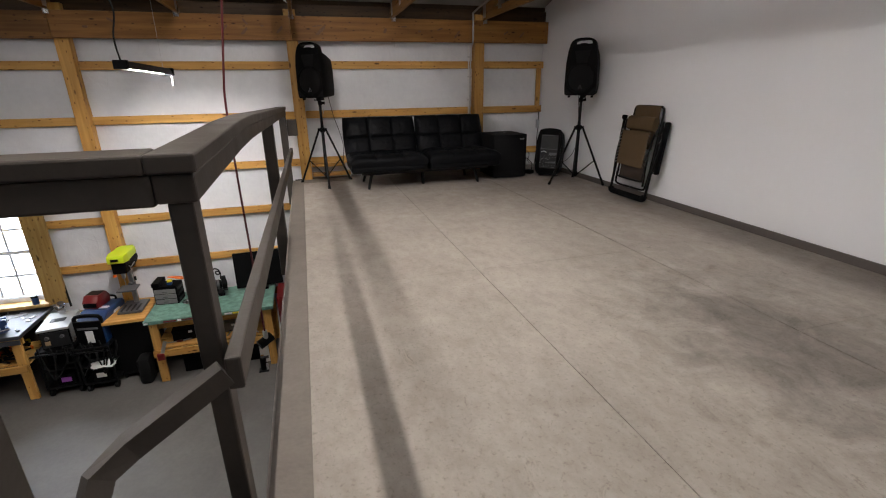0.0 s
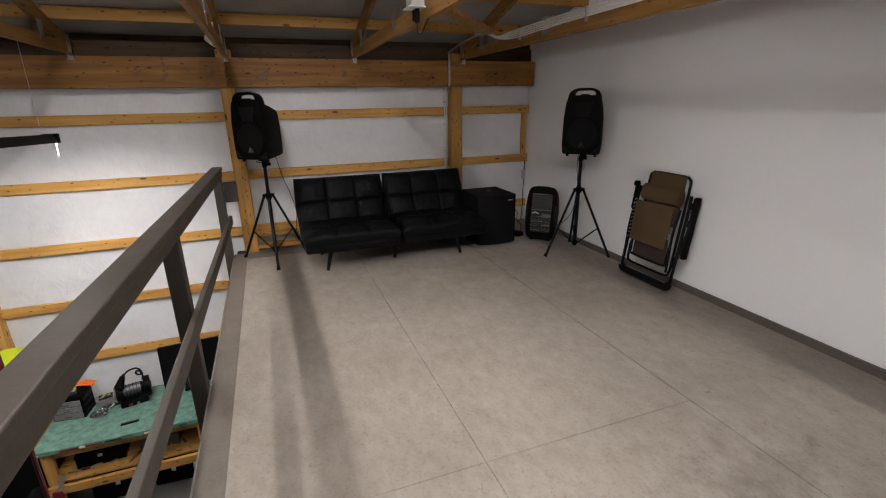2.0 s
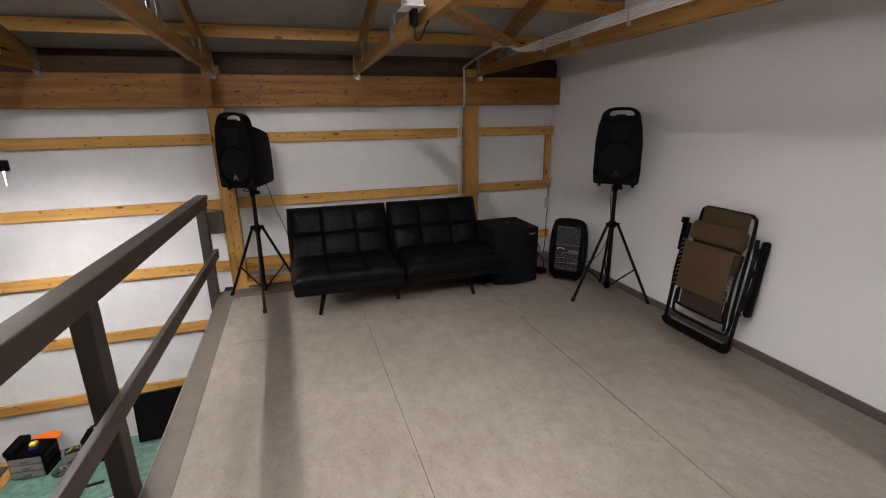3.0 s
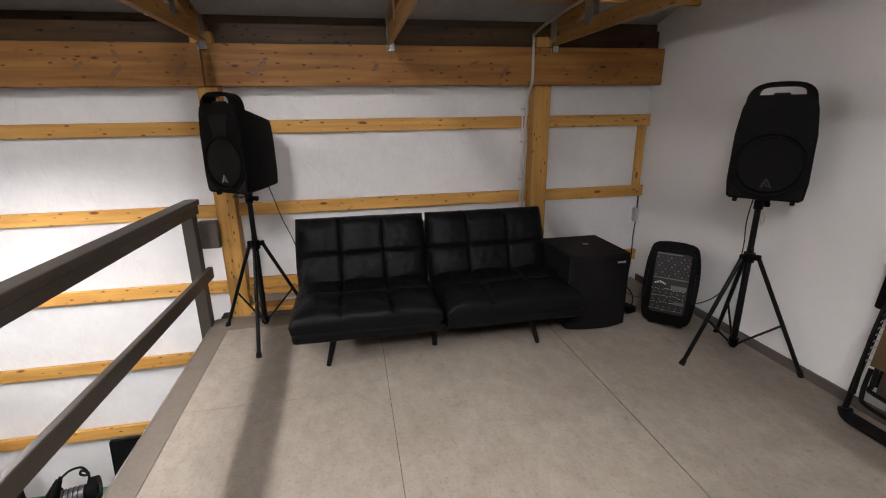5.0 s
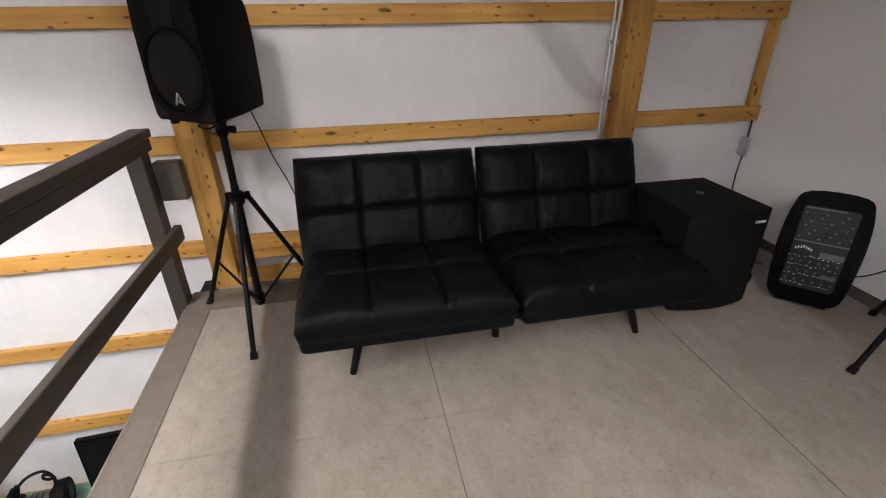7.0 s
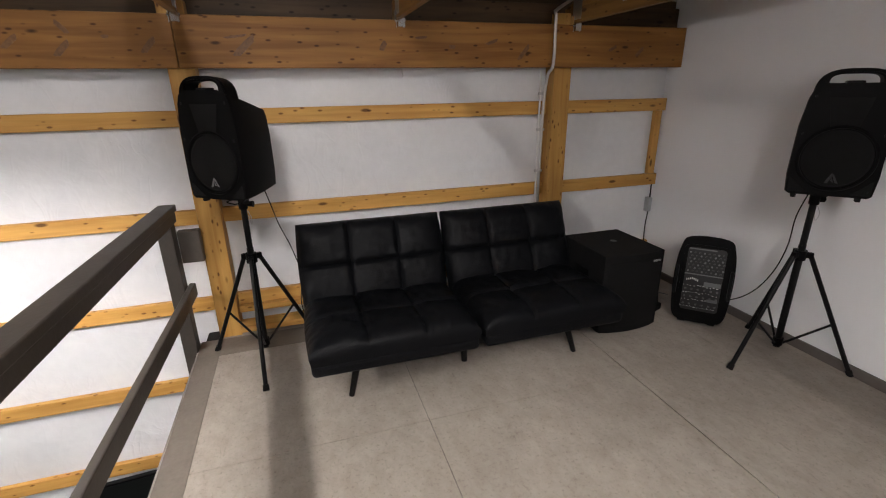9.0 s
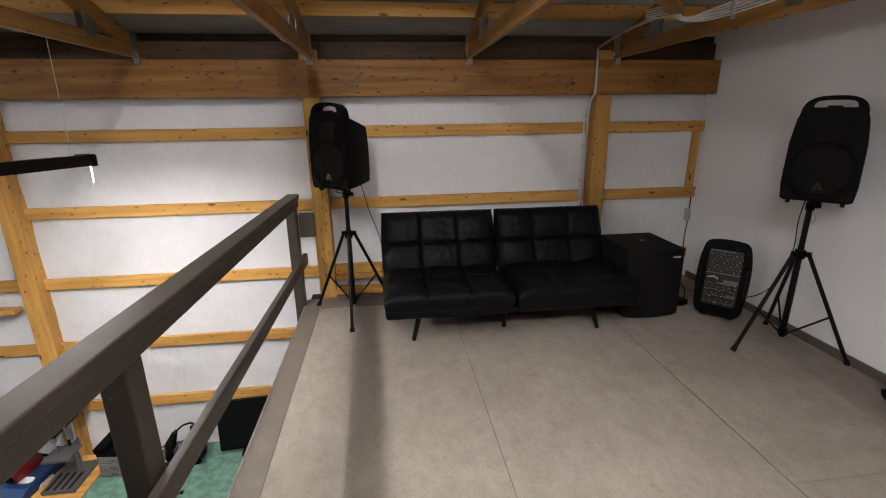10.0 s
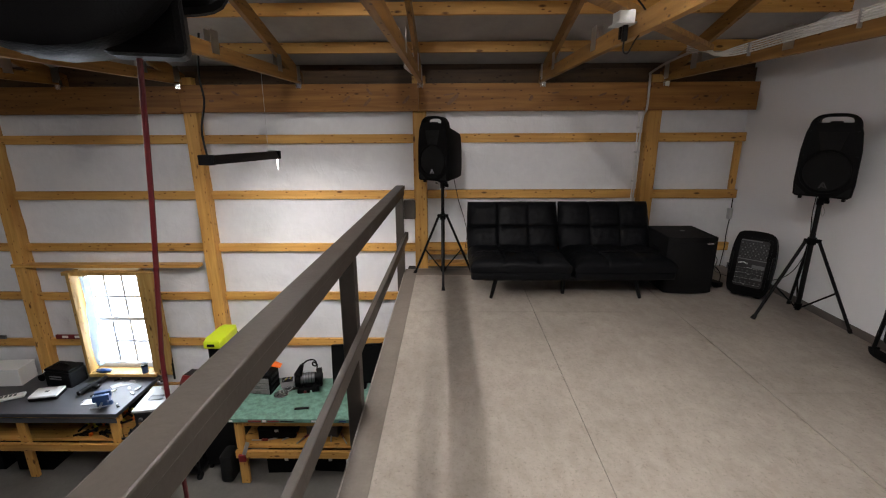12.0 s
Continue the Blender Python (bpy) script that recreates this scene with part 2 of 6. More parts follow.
TRIM_PAINT = material("dusty_taupe_paint", (0.128, 0.107, 0.087), 0.6, spots=(0.168, 0.142, 0.118), spot_scale=7, grain=0.15, grain_scale=50, bump=0.2, bump_scale=50)
WORN_EDGE = material("worn_pale_edge", (0.36, 0.32, 0.28), 0.6, spots=(0.24, 0.21, 0.185), spot_scale=14, grain=0.15, grain_scale=60)
BASE_PAINT = material("dark_taupe_paint", (0.105, 0.09, 0.082), 0.5, grain=0.1, grain_scale=50)
CONCRETE = material("shop_concrete", (0.135, 0.128, 0.116), 0.6, spots=(0.09, 0.085, 0.077), spot_scale=1.8, grain=0.15, grain_scale=30, bump=0.1)
ROOF_STEEL = material("roof_underside", (0.40, 0.385, 0.37), 0.55, spots=(0.27, 0.26, 0.25), spot_scale=2.2, grain=0.10, grain_scale=14, bump=0.25, bump_scale=7)
STEEL = material("zinc_steel", (0.55, 0.55, 0.56), 0.35, 1.0, grain=0.1, grain_scale=30)
CAST = material("worn_cast_steel", (0.10, 0.10, 0.105), 0.45, 0.7, grain=0.25, grain_scale=50)
CHROME = material("chrome", (0.75, 0.75, 0.76), 0.15, 1.0)
LEATHER = material("black_faux_leather", (0.0034, 0.0037, 0.0046), 0.43, bump=0.25, bump_scale=140, spots=(0.0052, 0.0056, 0.0068), spot_scale=12, spec=0.09, rough_vary=0.08)
BLACK_PLASTIC = material("black_plastic", (0.0022, 0.0022, 0.0025), 0.55, spec=0.08, grain=0.2, grain_scale=90, bump=0.15, bump_scale=260)
BLACK_SATIN = material("black_powder_coat", (0.0035, 0.0035, 0.0038), 0.38, spec=0.18, grain=0.15, grain_scale=60)
BLACK_CARPET = material("black_textured_cabinet", (0.005, 0.005, 0.0055), 0.75, spec=0.2, bump=0.4, bump_scale=220, grain=0.25, grain_scale=140)
GRILLE = material("black_grille", (0.004, 0.004, 0.0045), 0.65, spec=0.2, bump=0.7, bump_scale=330)
RUBBER = material("black_rubber", (0.006, 0.006, 0.006), 0.75, grain=0.2, spec=0.2)
BROWN_FABRIC = material("brown_mesh_fabric", (0.095, 0.058, 0.025), 0.8, spots=(0.078, 0.047, 0.02), spot_scale=8, grain=0.2, grain_scale=190, bump=0.3, bump_scale=260)
DARK_BROWN = material("dark_brown_fabric", (0.03, 0.019, 0.013), 0.75, grain=0.2, grain_scale=160)
PANEL_GREY = material("panel_print", (0.11, 0.113, 0.118), 0.5, grain=0.2)
KNOB_DARK = material("dark_knob", (0.018, 0.0185, 0.02), 0.5)
PANEL_DARK = material("panel_dark", (0.005, 0.0052, 0.006), 0.5, grain=0.2)
WHITE_PRINT = material("white_print", (0.75, 0.75, 0.74), 0.5)
WHITE_PLASTIC = material("white_plastic", (0.72, 0.72, 0.70), 0.4, grain=0.04)
SILVER = material("silver_badge", (0.65, 0.65, 0.66), 0.25, 0.9)
RED_HOSE = material("red_rubber_hose", (0.11, 0.008, 0.012), 0.45, grain=0.2, grain_scale=40)
GREEN_TOP = material("green_bench_mat", (0.088, 0.172, 0.135), 0.65, spots=(0.145, 0.29, 0.228), spot_scale=17, spot_mix=0.24, grain=0.2, grain_scale=60, bump=0.2)
BLACK_TOP = material("black_bench_top", (0.035, 0.036, 0.04), 0.5, spots=(0.055, 0.056, 0.06), spot_scale=6, grain=0.15)
LIME = material("lime_paint", (0.55, 0.68, 0.02), 0.4, grain=0.05)
ORANGE = material("orange_plastic", (0.85, 0.17, 0.01), 0.5, grain=0.05)
YELLOW = material("yellow_plastic", (0.75, 0.60, 0.03), 0.45, grain=0.05)
RED = material("red_paint", (0.14, 0.008, 0.009), 0.3, grain=0.1)
BLUE = material("blue_paint", (0.010, 0.038, 0.12), 0.35, grain=0.1)
GREY_PLASTIC = material("grey_plastic", (0.075, 0.075, 0.078), 0.45, grain=0.1)
DRAWER = material("translucent_drawer", (0.17, 0.165, 0.165), 0.3, grain=0.15, grain_scale=25)
CARDBOARD = material("cardboard", (0.34, 0.22, 0.12), 0.8, grain=0.1)
PAPER = material("paper", (0.78, 0.77, 0.75), 0.7, grain=0.03)
PURPLE = material("purple_label", (0.30, 0.08, 0.42), 0.5)
SHEETING = material("pale_blue_sheeting", (0.50, 0.60, 0.70), 0.3, bump=0.6, bump_scale=9, spots=(0.7, 0.75, 0.78), spot_scale=7)
SATIN_WHITE = material("off_white_enamel", (0.30, 0.30, 0.29), 0.4, grain=0.08, grain_scale=30)
FRAME_WHITE = material("window_vinyl", (0.78, 0.80, 0.83), 0.4, grain=0.04)
GLASS = bpy.data.materials.new("window_glass")
GLASS.use_nodes = True
gb = GLASS.node_tree.nodes["Principled BSDF"]
gb.inputs["Transmission Weight"].default_value, gb.inputs["Roughness"].default_value, gb.inputs["IOR"].default_value = 1.0, 0.0, 1.05
DAYLIGHT = glow("bright_overcast_distance", (0.93, 0.98, 1.0), 2.6)
LAMP_ON = glow("lit_tube", (1.0, 0.950, 0.925), TUBE_POWER)
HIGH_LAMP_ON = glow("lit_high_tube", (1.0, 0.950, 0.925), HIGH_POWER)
NEAR_LAMP_ON = glow("lit_near_tube", (1.0, 0.950, 0.925), NEAR_POWER)
FILL_LAMP_ON = glow("fill_tube_glow", (1.0, 0.965, 0.95), FILL_POWER)
SHOP_LAMP_ON = glow("lit_diffuser", (1.0, 0.950, 0.925), SHOP_POWER)


# ---- building helpers ----
def thing(name, at=(0, 0, 0), label="", category="", group="", turn=0.0, kind=""):
    ob = new(name)
    ob.empty_display_size = 0.1
    ob.matrix_world = pose(*at, 0, 0, turn)
    return tagged(ob, label, category, group, kind)


def part(name, bm, mat, parent=None, label="", smooth=False):
    me = bpy.data.meshes.new(name)
    bmesh.ops.recalc_face_normals(bm, faces=bm.faces)
    bm.to_mesh(me)
    bm.free()
    me.materials.append(mat)
    if smooth:
        me.polygons.foreach_set("use_smooth", [True] * len(me.polygons))
        me.set_sharp_from_angle(angle=radians(40))
    ob = new(name, me)
    if parent:
        ob.parent = parent
    if label:
        tagged(ob, label)
    return ob


def solid(name, bm, mat, label, category, kind="", group="", smooth=False):
    return tagged(part(name, bm, mat, None, "", smooth), label, category, group, kind)


def box(x0, x1, y0, y1, z0, z1, bevel=0.0, m=None, bm=None, seg=2):
    bm = bm or bmesh.new()
    made = bmesh.ops.create_cube(bm, size=1.0)["verts"]
    bmesh.ops.transform(bm, verts=made, matrix=Matrix.Translation(((x0 + x1) / 2, (y0 + y1) / 2, (z0 + z1) / 2)) @ Matrix.Diagonal((x1 - x0, y1 - y0, z1 - z0, 1)))
    if bevel:
        edges = list({e for v in made for e in v.link_edges})
        r = bmesh.ops.bevel(bm, geom=edges, offset=bevel, segments=seg, profile=0.5, affect="EDGES")
        made = list({v for f in r["faces"] for v in f.verts} | {v for v in made if v.is_valid})
    if m is not None:
        bmesh.ops.transform(bm, verts=[v for v in made if v.is_valid], matrix=m)
    return bm


def rod(p, q, r, r2=None, seg=12, bm=None):
    bm = bm or bmesh.new()
    p, q = Vector(p), Vector(q)
    d = q - p
    m = Matrix.Translation((p + q) / 2) @ d.to_track_quat("Z", "Y").to_matrix().to_4x4()
    bmesh.ops.create_cone(bm, cap_ends=True, segments=seg, radius1=r, radius2=r if r2 is None else r2, depth=d.length, matrix=m)
    return bm


def smooth_path(points, steps=6):
    pts = [Vector(p) for p in points]
    out = []
    for i in range(len(pts) - 1):
        a, b, c, d = pts[max(i - 1, 0)], pts[i], pts[i + 1], pts[min(i + 2, len(pts) - 1)]
        for k in range(steps):
            t = k / steps
            out.append(0.5 * (2 * b + (c - a) * t + (2 * a - 5 * b + 4 * c - d) * t * t + (3 * b - a - 3 * c + d) * t ** 3))
    return out + [pts[-1]]


def tube(points, r, seg=8, steps=6, bm=None, closed=False):
    bm = bm or bmesh.new()
    pts = smooth_path(points, steps) if steps else [Vector(p) for p in points]
    if closed:
        pts = pts[:-1]
    rings, n = [], len(pts)
    side = None
    for i, p in enumerate(pts):
        d = (pts[(i + 1) % n] - pts[i - 1]) if closed else (pts[min(i + 1, n - 1)] - pts[max(i - 1, 0)])
        d.normalize()
        if side is None:
            side = d.orthogonal().normalized()
        side = (side - d * side.dot(d)).normalized()
        up = d.cross(side)
        rings.append([bm.verts.new(p + r * (math.cos(2 * math.pi * k / seg) * side + math.sin(2 * math.pi * k / seg) * up)) for k in range(seg)])
    for i in range(n if closed else n - 1):
        a, b = rings[i], rings[(i + 1) % n]
        for k in range(seg):
            bm.faces.new((a[k], a[(k + 1) % seg], b[(k + 1) % seg], b[k]))
    if not closed:
        bm.faces.new(rings[0])
        bm.faces.new(rings[-1][::-1])
    return bm


def prism(outline, depth0, depth1, axis="y", bevel=0.0, m=None, bm=None):
    """A closed outline in (u, v), pushed from depth0 to depth1. axis y: u=x, v=z; axis z: u=x, v=y; axis x: u=y, v=z."""
    bm = bm or bmesh.new()
    place = {"y": lambda u, v, d: (u, d, v), "z": lambda u, v, d: (u, v, d), "x": lambda u, v, d: (d, u, v)}[axis]
    a = [bm.verts.new(place(u, v, depth0)) for u, v in outline]
    b = [bm.verts.new(place(u, v, depth1)) for u, v in outline]
    n = len(outline)
    caps = [bm.faces.new(a), bm.faces.new(b[::-1])]
    for i in range(n):
        bm.faces.new((a[i], b[i], b[(i + 1) % n], a[(i + 1) % n]))
    made = a + b
    if bevel:
        r = bmesh.ops.bevel(bm, geom=list({e for f in caps for e in f.edges}), offset=bevel, segments=2, profile=0.5, affect="EDGES")
        made = list({v for f in r["faces"] for v in f.verts} | {v for v in made if v.is_valid})
    if m is not None:
        bmesh.ops.transform(bm, verts=made, matrix=m)
    return bm


def rounded(w, h, r, n=4, cx=0.0, cy=0.0):
    pts = []
    for k, (sx, sy) in enumerate(((1, 1), (-1, 1), (-1, -1), (1, -1))):
        for i in range(n + 1):
            a = math.pi / 2 * (k + i / n)
            pts.append((cx + sx * (w / 2 - r) + r * math.cos(a), cy + sy * (h / 2 - r) + r * math.sin(a)))
    return pts


# ---- plan ----
WALL_X, WRAP_Y, GROUND, EDGE = 3.19, 6.345, -2.22, -0.390
SEAM_A, SEAM_B = 0.83, 2.03
WEST, SOUTH = -9.5, -3.6
CHORD = 1.952

# ---- large structure ----
ground = solid("ground", box(WEST, 6.0, SOUTH, 6.5, GROUND - 0.12, GROUND), CONCRETE, "bare grey concrete shop floor with dark stains", "floor", "structure")
wall_back = thing("wall_north", (0, 0, 0), "pole barn wall of pine posts and girts over white house wrap", "wall", kind="structure")
bm = bmesh.new()
WIN = (-4.22, -3.50, -1.26, -0.10)
NX = 260
xs = sorted(set([WEST + (WALL_X + 0.12 - WEST) * i / NX for i in range(NX + 1)] + [WIN[0], WIN[1]]))
zs = sorted(set([GROUND + (1.93 - GROUND) * i / 90 for i in range(91)] + [WIN[2], WIN[3]]))
grid = {}
for i, x in enumerate(xs):
    for j, z in enumerate(zs):
        puff = 0.014 * noise.noise((x * 1.1, z * 3.0, 0.3)) + 0.008 * noise.noise((x * 4.0 + z * 2.0, z * 7.0, 4.0))
        puff -= 0.007 * max(0.0, 1 - 9 * abs(noise.noise((x * 2.1 + z, z * 2.6 - 0.6 * x, 7.0))))
        grid[i, j] = bm.verts.new((x, WRAP_Y + puff, z))
for i in range(len(xs) - 1):
    for j in range(len(zs) - 1):
        xm, zm = (xs[i] + xs[i + 1]) / 2, (zs[j] + zs[j + 1]) / 2
        if WIN[0] < xm < WIN[1] and WIN[2] < zm < WIN[3]:
            continue
        bm.faces.new((grid[i, j], grid[i + 1, j], grid[i + 1, j + 1], grid[i, j + 1]))
part("house_wrap", bm, WRAP, wall_back, "white wrinkled house wrap", smooth=True)
bm = bmesh.new()
for x0, x1, z0, z1 in ((WEST, WIN[0], GROUND, 2.1), (WIN[1], WALL_X + 0.12, GROUND, 2.1), (WIN[0], WIN[1], GROUND, WIN[2]), (WIN[0], WIN[1], WIN[3], 2.1)):
    box(x0, x1, 6.385, 6.42, z0, z1, bm=bm)
part("siding", bm, ROOF_STEEL, wall_back)
GIRTS = (1.41, 0.815, 0.225, -0.365, -0.95, -1.55)
POSTS = (-6.92, -4.75, -2.565, -0.205, 2.19)
bays = [(WEST, POSTS[0])] + list(zip(POSTS[:-1], POSTS[1:])) + [(POSTS[-1], WALL_X)]
for z in GIRTS:
    for x0, x1 in bays:
        a, b = x0 + 0.07, x1 - (0.07 if x1 < 3 else 0.0)
        if x1 > 3 and z < 0.0:
            continue
        cuts = [(a, b)]
        if a < WIN[0] < b and WIN[2] - 0.1 < z < WIN[3] + 0.05:
            cuts = [(a, WIN[0] - 0.02), (WIN[1] + 0.02, b)]
        for c, d in cuts:
            jig = random.uniform(-0.006, 0.006)
            part("girt", box(c, d, 6.298, 6.335, z - 0.046 + jig, z + 0.046 + jig, 0.004), PINE_X, wall_back)
for x in POSTS:
    part("post", box(x - 0.068, x + 0.068, 6.225, 6.365, GROUND, 2.02, 0.005), PINE_Z, wall_back)
part("corner_stud", box(3.095, 3.157, 6.296, 6.334, 0.865, 1.362, 0.003), PINE_Z, wall_back)
part("sill_block", box(-0.13, 0.36, 6.16, 6.29, 0.045, 0.085, 0.004), PINE_X, wall_back)
part("sill_block", box(-0.13, 0.30, 6.24, 6.29, 0.155, 0.20, 0.004), PINE_X, wall_back)
for x0, x1 in ((WEST, -2.62), (-2.62, -0.205), (-0.203, 3.175)):
    dz = -0.012 if x0 == WEST else 0.0
    part("header_beam", box(x0, x1 - 0.002, 6.183, 6.222, 1.677 + dz, 1.945 + dz, 0.005), BEAM_WOOD, wall_back)

part("top_plate", box(WEST, WALL_X - 0.002, 6.30, 6.338, 1.932, 2.085, 0.003), DARK_PLATE, wall_back, "dark plate under the eaves")
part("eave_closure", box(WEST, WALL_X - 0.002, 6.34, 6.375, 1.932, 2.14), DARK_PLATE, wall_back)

KNOT = material("dark_knot", (0.10, 0.040, 0.014), 0.5, spots=(0.20, 0.09, 0.032), spot_scale=40, grain=0.3, grain_scale=90)
for x, z, w, h, tilt in ((-0.93, 1.80, 0.055, 0.022, 40), (-0.70, 1.87, 0.045, 0.02, -50), (-0.72, 1.77, 0.06, 0.024, 45), (-0.52, 1.83, 0.02, 0.014, 0), (-0.33, 1.79, 0.06, 0.024, 48), (0.14, 1.79, 0.09, 0.03, 42), (0.10, 1.84, 0.07, 0.010, 8), (0.92, 1.80, 0.035, 0.026, 60), (1.16, 1.85, 0.045, 0.012, 5), (1.36, 1.80, 0.024, 0.018, 0), (1.63, 1.83, 0.05, 0.016, 20), (1.86, 1.77, 0.07, 0.022, 50), (2.55, 1.80, 0.04, 0.018, 30), (2.78, 1.78, 0.05, 0.022, 45), (-2.05, 1.86, 0.05, 0.02, -30), (-2.3, 1.79, 0.03, 0.02, 0)):
    pts = [(1.0 * w * math.cos(a) * (0.85 + 0.15 * math.sin(5 * a)), 0.8 * h * math.sin(a) * (1 + 0.25 * math.cos(2 * a))) for a in [2 * math.pi * k / 14 for k in range(14)]]
    part("knot", prism(pts, 6.1822, 6.1835, "y", m=Matrix.Translation((x, 0, z)) @ pose(0, 0, 0, 0, -tilt, 0)), KNOT, wall_back)

wall_right = solid("wall_east", box(WALL_X, WALL_X + 0.12, SOUTH, 6.345, GROUND, 4.6), DRYWALL, "smooth white painted drywall wall", "wall", "structure")
solid("baseboard", box(WALL_X - 0.016, WALL_X - 0.002, SOUTH + 0.1, 6.25, 0.0, 0.062, 0.004), BASE_PAINT, "narrow dark taupe painted baseboard", "baseboard", "structure")
solid("wall_west", box(WEST - 0.12, WEST, SOUTH, 6.5, GROUND, 4.6), WRAP, "white wrapped far end wall of the shop", "wall", "structure")
solid("wall_south", box(WEST, WALL_X, SOUTH - 0.12, SOUTH, GROUND, 6.0), WRAP, "white wrapped wall behind the loft", "wall", "structure")
ROOF_S = 0.31
bm = bmesh.new()
ROOF0 = 2.13
a = [bm.verts.new(p) for p in ((WEST, 6.75, ROOF0 - 0.35 * ROOF_S), (WALL_X + 0.2, 6.75, ROOF0 - 0.35 * ROOF_S), (WALL_X + 0.2, SOUTH - 0.2, ROOF0 + ROOF_S * (6.6 - SOUTH)), (WEST, SOUTH - 0.2, ROOF0 + ROOF_S * (6.6 - SOUTH)))]
bm.faces.new(a)
ext = bmesh.ops.extrude_face_region(bm, geom=bm.faces[:])["geom"]
bmesh.ops.translate(bm, verts=[v for v in ext if isinstance(v, bmesh.types.BMVert)], vec=(0, 0, 0.03))
roof = solid("roof", bm, ROOF_STEEL, "pale insulated underside of a metal roof", "roof", "structure")
for k in range(12):
    y = 6.50 - 0.61 * k
    z = ROOF0 + ROOF_S * (6.4 - y)
    part("purlin", box(WEST, WALL_X, -0.019, 0.019, -0.10, -0.008, 0.003, m=Matrix.Translation((0, y, z))), PINE_X, roof)

# ---- loft floor ----
floor = solid("floor", box(EDGE + 0.03, WALL_X, SOUTH, 6.34, -0.30, -0.0065), SEAM, "loft deck of painted plywood sheets over joists", "floor", "structure")
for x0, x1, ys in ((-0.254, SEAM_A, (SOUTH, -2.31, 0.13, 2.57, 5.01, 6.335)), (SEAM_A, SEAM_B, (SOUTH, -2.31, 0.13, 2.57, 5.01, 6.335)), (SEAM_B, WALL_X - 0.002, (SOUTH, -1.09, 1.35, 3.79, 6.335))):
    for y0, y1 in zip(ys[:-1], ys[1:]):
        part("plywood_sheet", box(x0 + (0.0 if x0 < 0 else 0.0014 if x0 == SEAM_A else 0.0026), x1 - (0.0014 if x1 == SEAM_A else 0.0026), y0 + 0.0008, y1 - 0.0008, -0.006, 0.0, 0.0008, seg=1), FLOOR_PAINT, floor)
solid("edge_trim", box(EDGE + 0.0085, -0.2526, 0.98, 6.20, -0.30, 0.003, 0.0015), TRIM_PAINT, "dusty taupe painted board along the loft edge", "trim", "structure")
solid("back_trim", box(-0.2524, 0.34, 5.99, 6.20, -0.004, 0.003, 0.0015), TRIM_PAINT, "dusty taupe painted strip along the back wall", "trim", "structure")
solid("edge_nosing", box(EDGE, EDGE + 0.008, 0.98, 6.19, -0.29, 0.004, 0.002), WORN_EDGE, "pale scuffed nosing strip along the loft edge", "trim", "structure")

# ---- railing ----
railing = thing("railing", (-0.42, 1.0, 0), "taupe painted wooden railing along the loft edge", "railing")
RX = -0.405


def rail_part(name, x0, x1, y0, y1, z0, z1, fall=0.0265, bevel=0.006):
    bm = bmesh.new()
    box(x0, x1, y0, y1, z0, z1, bevel, bm=bm)
    for k in range(1, 13):
        cut = y0 + (y1 - y0) * k / 13
        if y1 - y0 > 1.0:
            bmesh.ops.bisect_plane(bm, geom=bm.verts[:] + bm.edges[:] + bm.faces[:], plane_co=(0, cut, 0), plane_no=(0, 1, 0))
    for v in bm.verts:
        u = v.co.y - 2.0
        v.co.x += 0.003 * max(0.0, v.co.y - 1.1)
        if name == "mid_rail":
            v.co.z += 0.057 - fall * (v.co.y - 1.0)
        elif v.co.z > 0:
            v.co.z += 0.087 - (fall * u if u > 0 else -0.02 * u)
    bmesh.ops.translate(bm, verts=bm.verts, vec=(0.42, -1.0, 0))
    return part(name, bm, RAIL_PAINT, railing)


rail_part("top_rail", RX - 0.075, RX + 0.020, 0.975, 6.215, 0.912, 0.953)
rail_part("rail_board", RX - 0.068, RX + 0.012, 0.982, 6.20, 0.850, 0.911)
for y in (3.63, 6.11):
    rail_part("rail_post", RX - 0.072, RX + 0.008, y - 0.045, y + 0.045, -0.28, 0.849)
rail_part("rail_post", -0.458, -0.408, 0.998, 1.068, -0.28, 0.849)
rail_part("mid_rail", RX + 0.010, RX + 0.046, 0.93, 6.19, 0.425, 0.510)
rail_part("end_block", RX + 0.010, -0.275, 6.14, 6.20, 0.60, 0.80)
rail_part("return_rail", -2.0, RX - 0.076, 0.975, 1.085, 0.912, 0.953)
rail_part("return_board", -2.0, RX - 0.069, 0.982, 1.075, 0.845, 0.911)
bm = tube([(RX + 0.01, 0.93, 0.535), (-0.58, 0.85, 0.445), (-0.63, 0.81, 0.415), (-0.68, 0.68, 0.23), (-0.78, 0.35, -0.17)], 0.034, seg=4, steps=0)
bmesh.ops.translate(bm, verts=bm.verts, vec=(0.42, -1.0, 0))
part("stair_rail", bm, RAIL_PAINT, railing)
bm = box(-0.715, -0.645, 0.60, 0.67, -2.2, 0.72, 0.006)
bmesh.ops.translate(bm, verts=bm.verts, vec=(0.42, -1.0, 0))
part("stair_post", bm, RAIL_PAINT, railing)

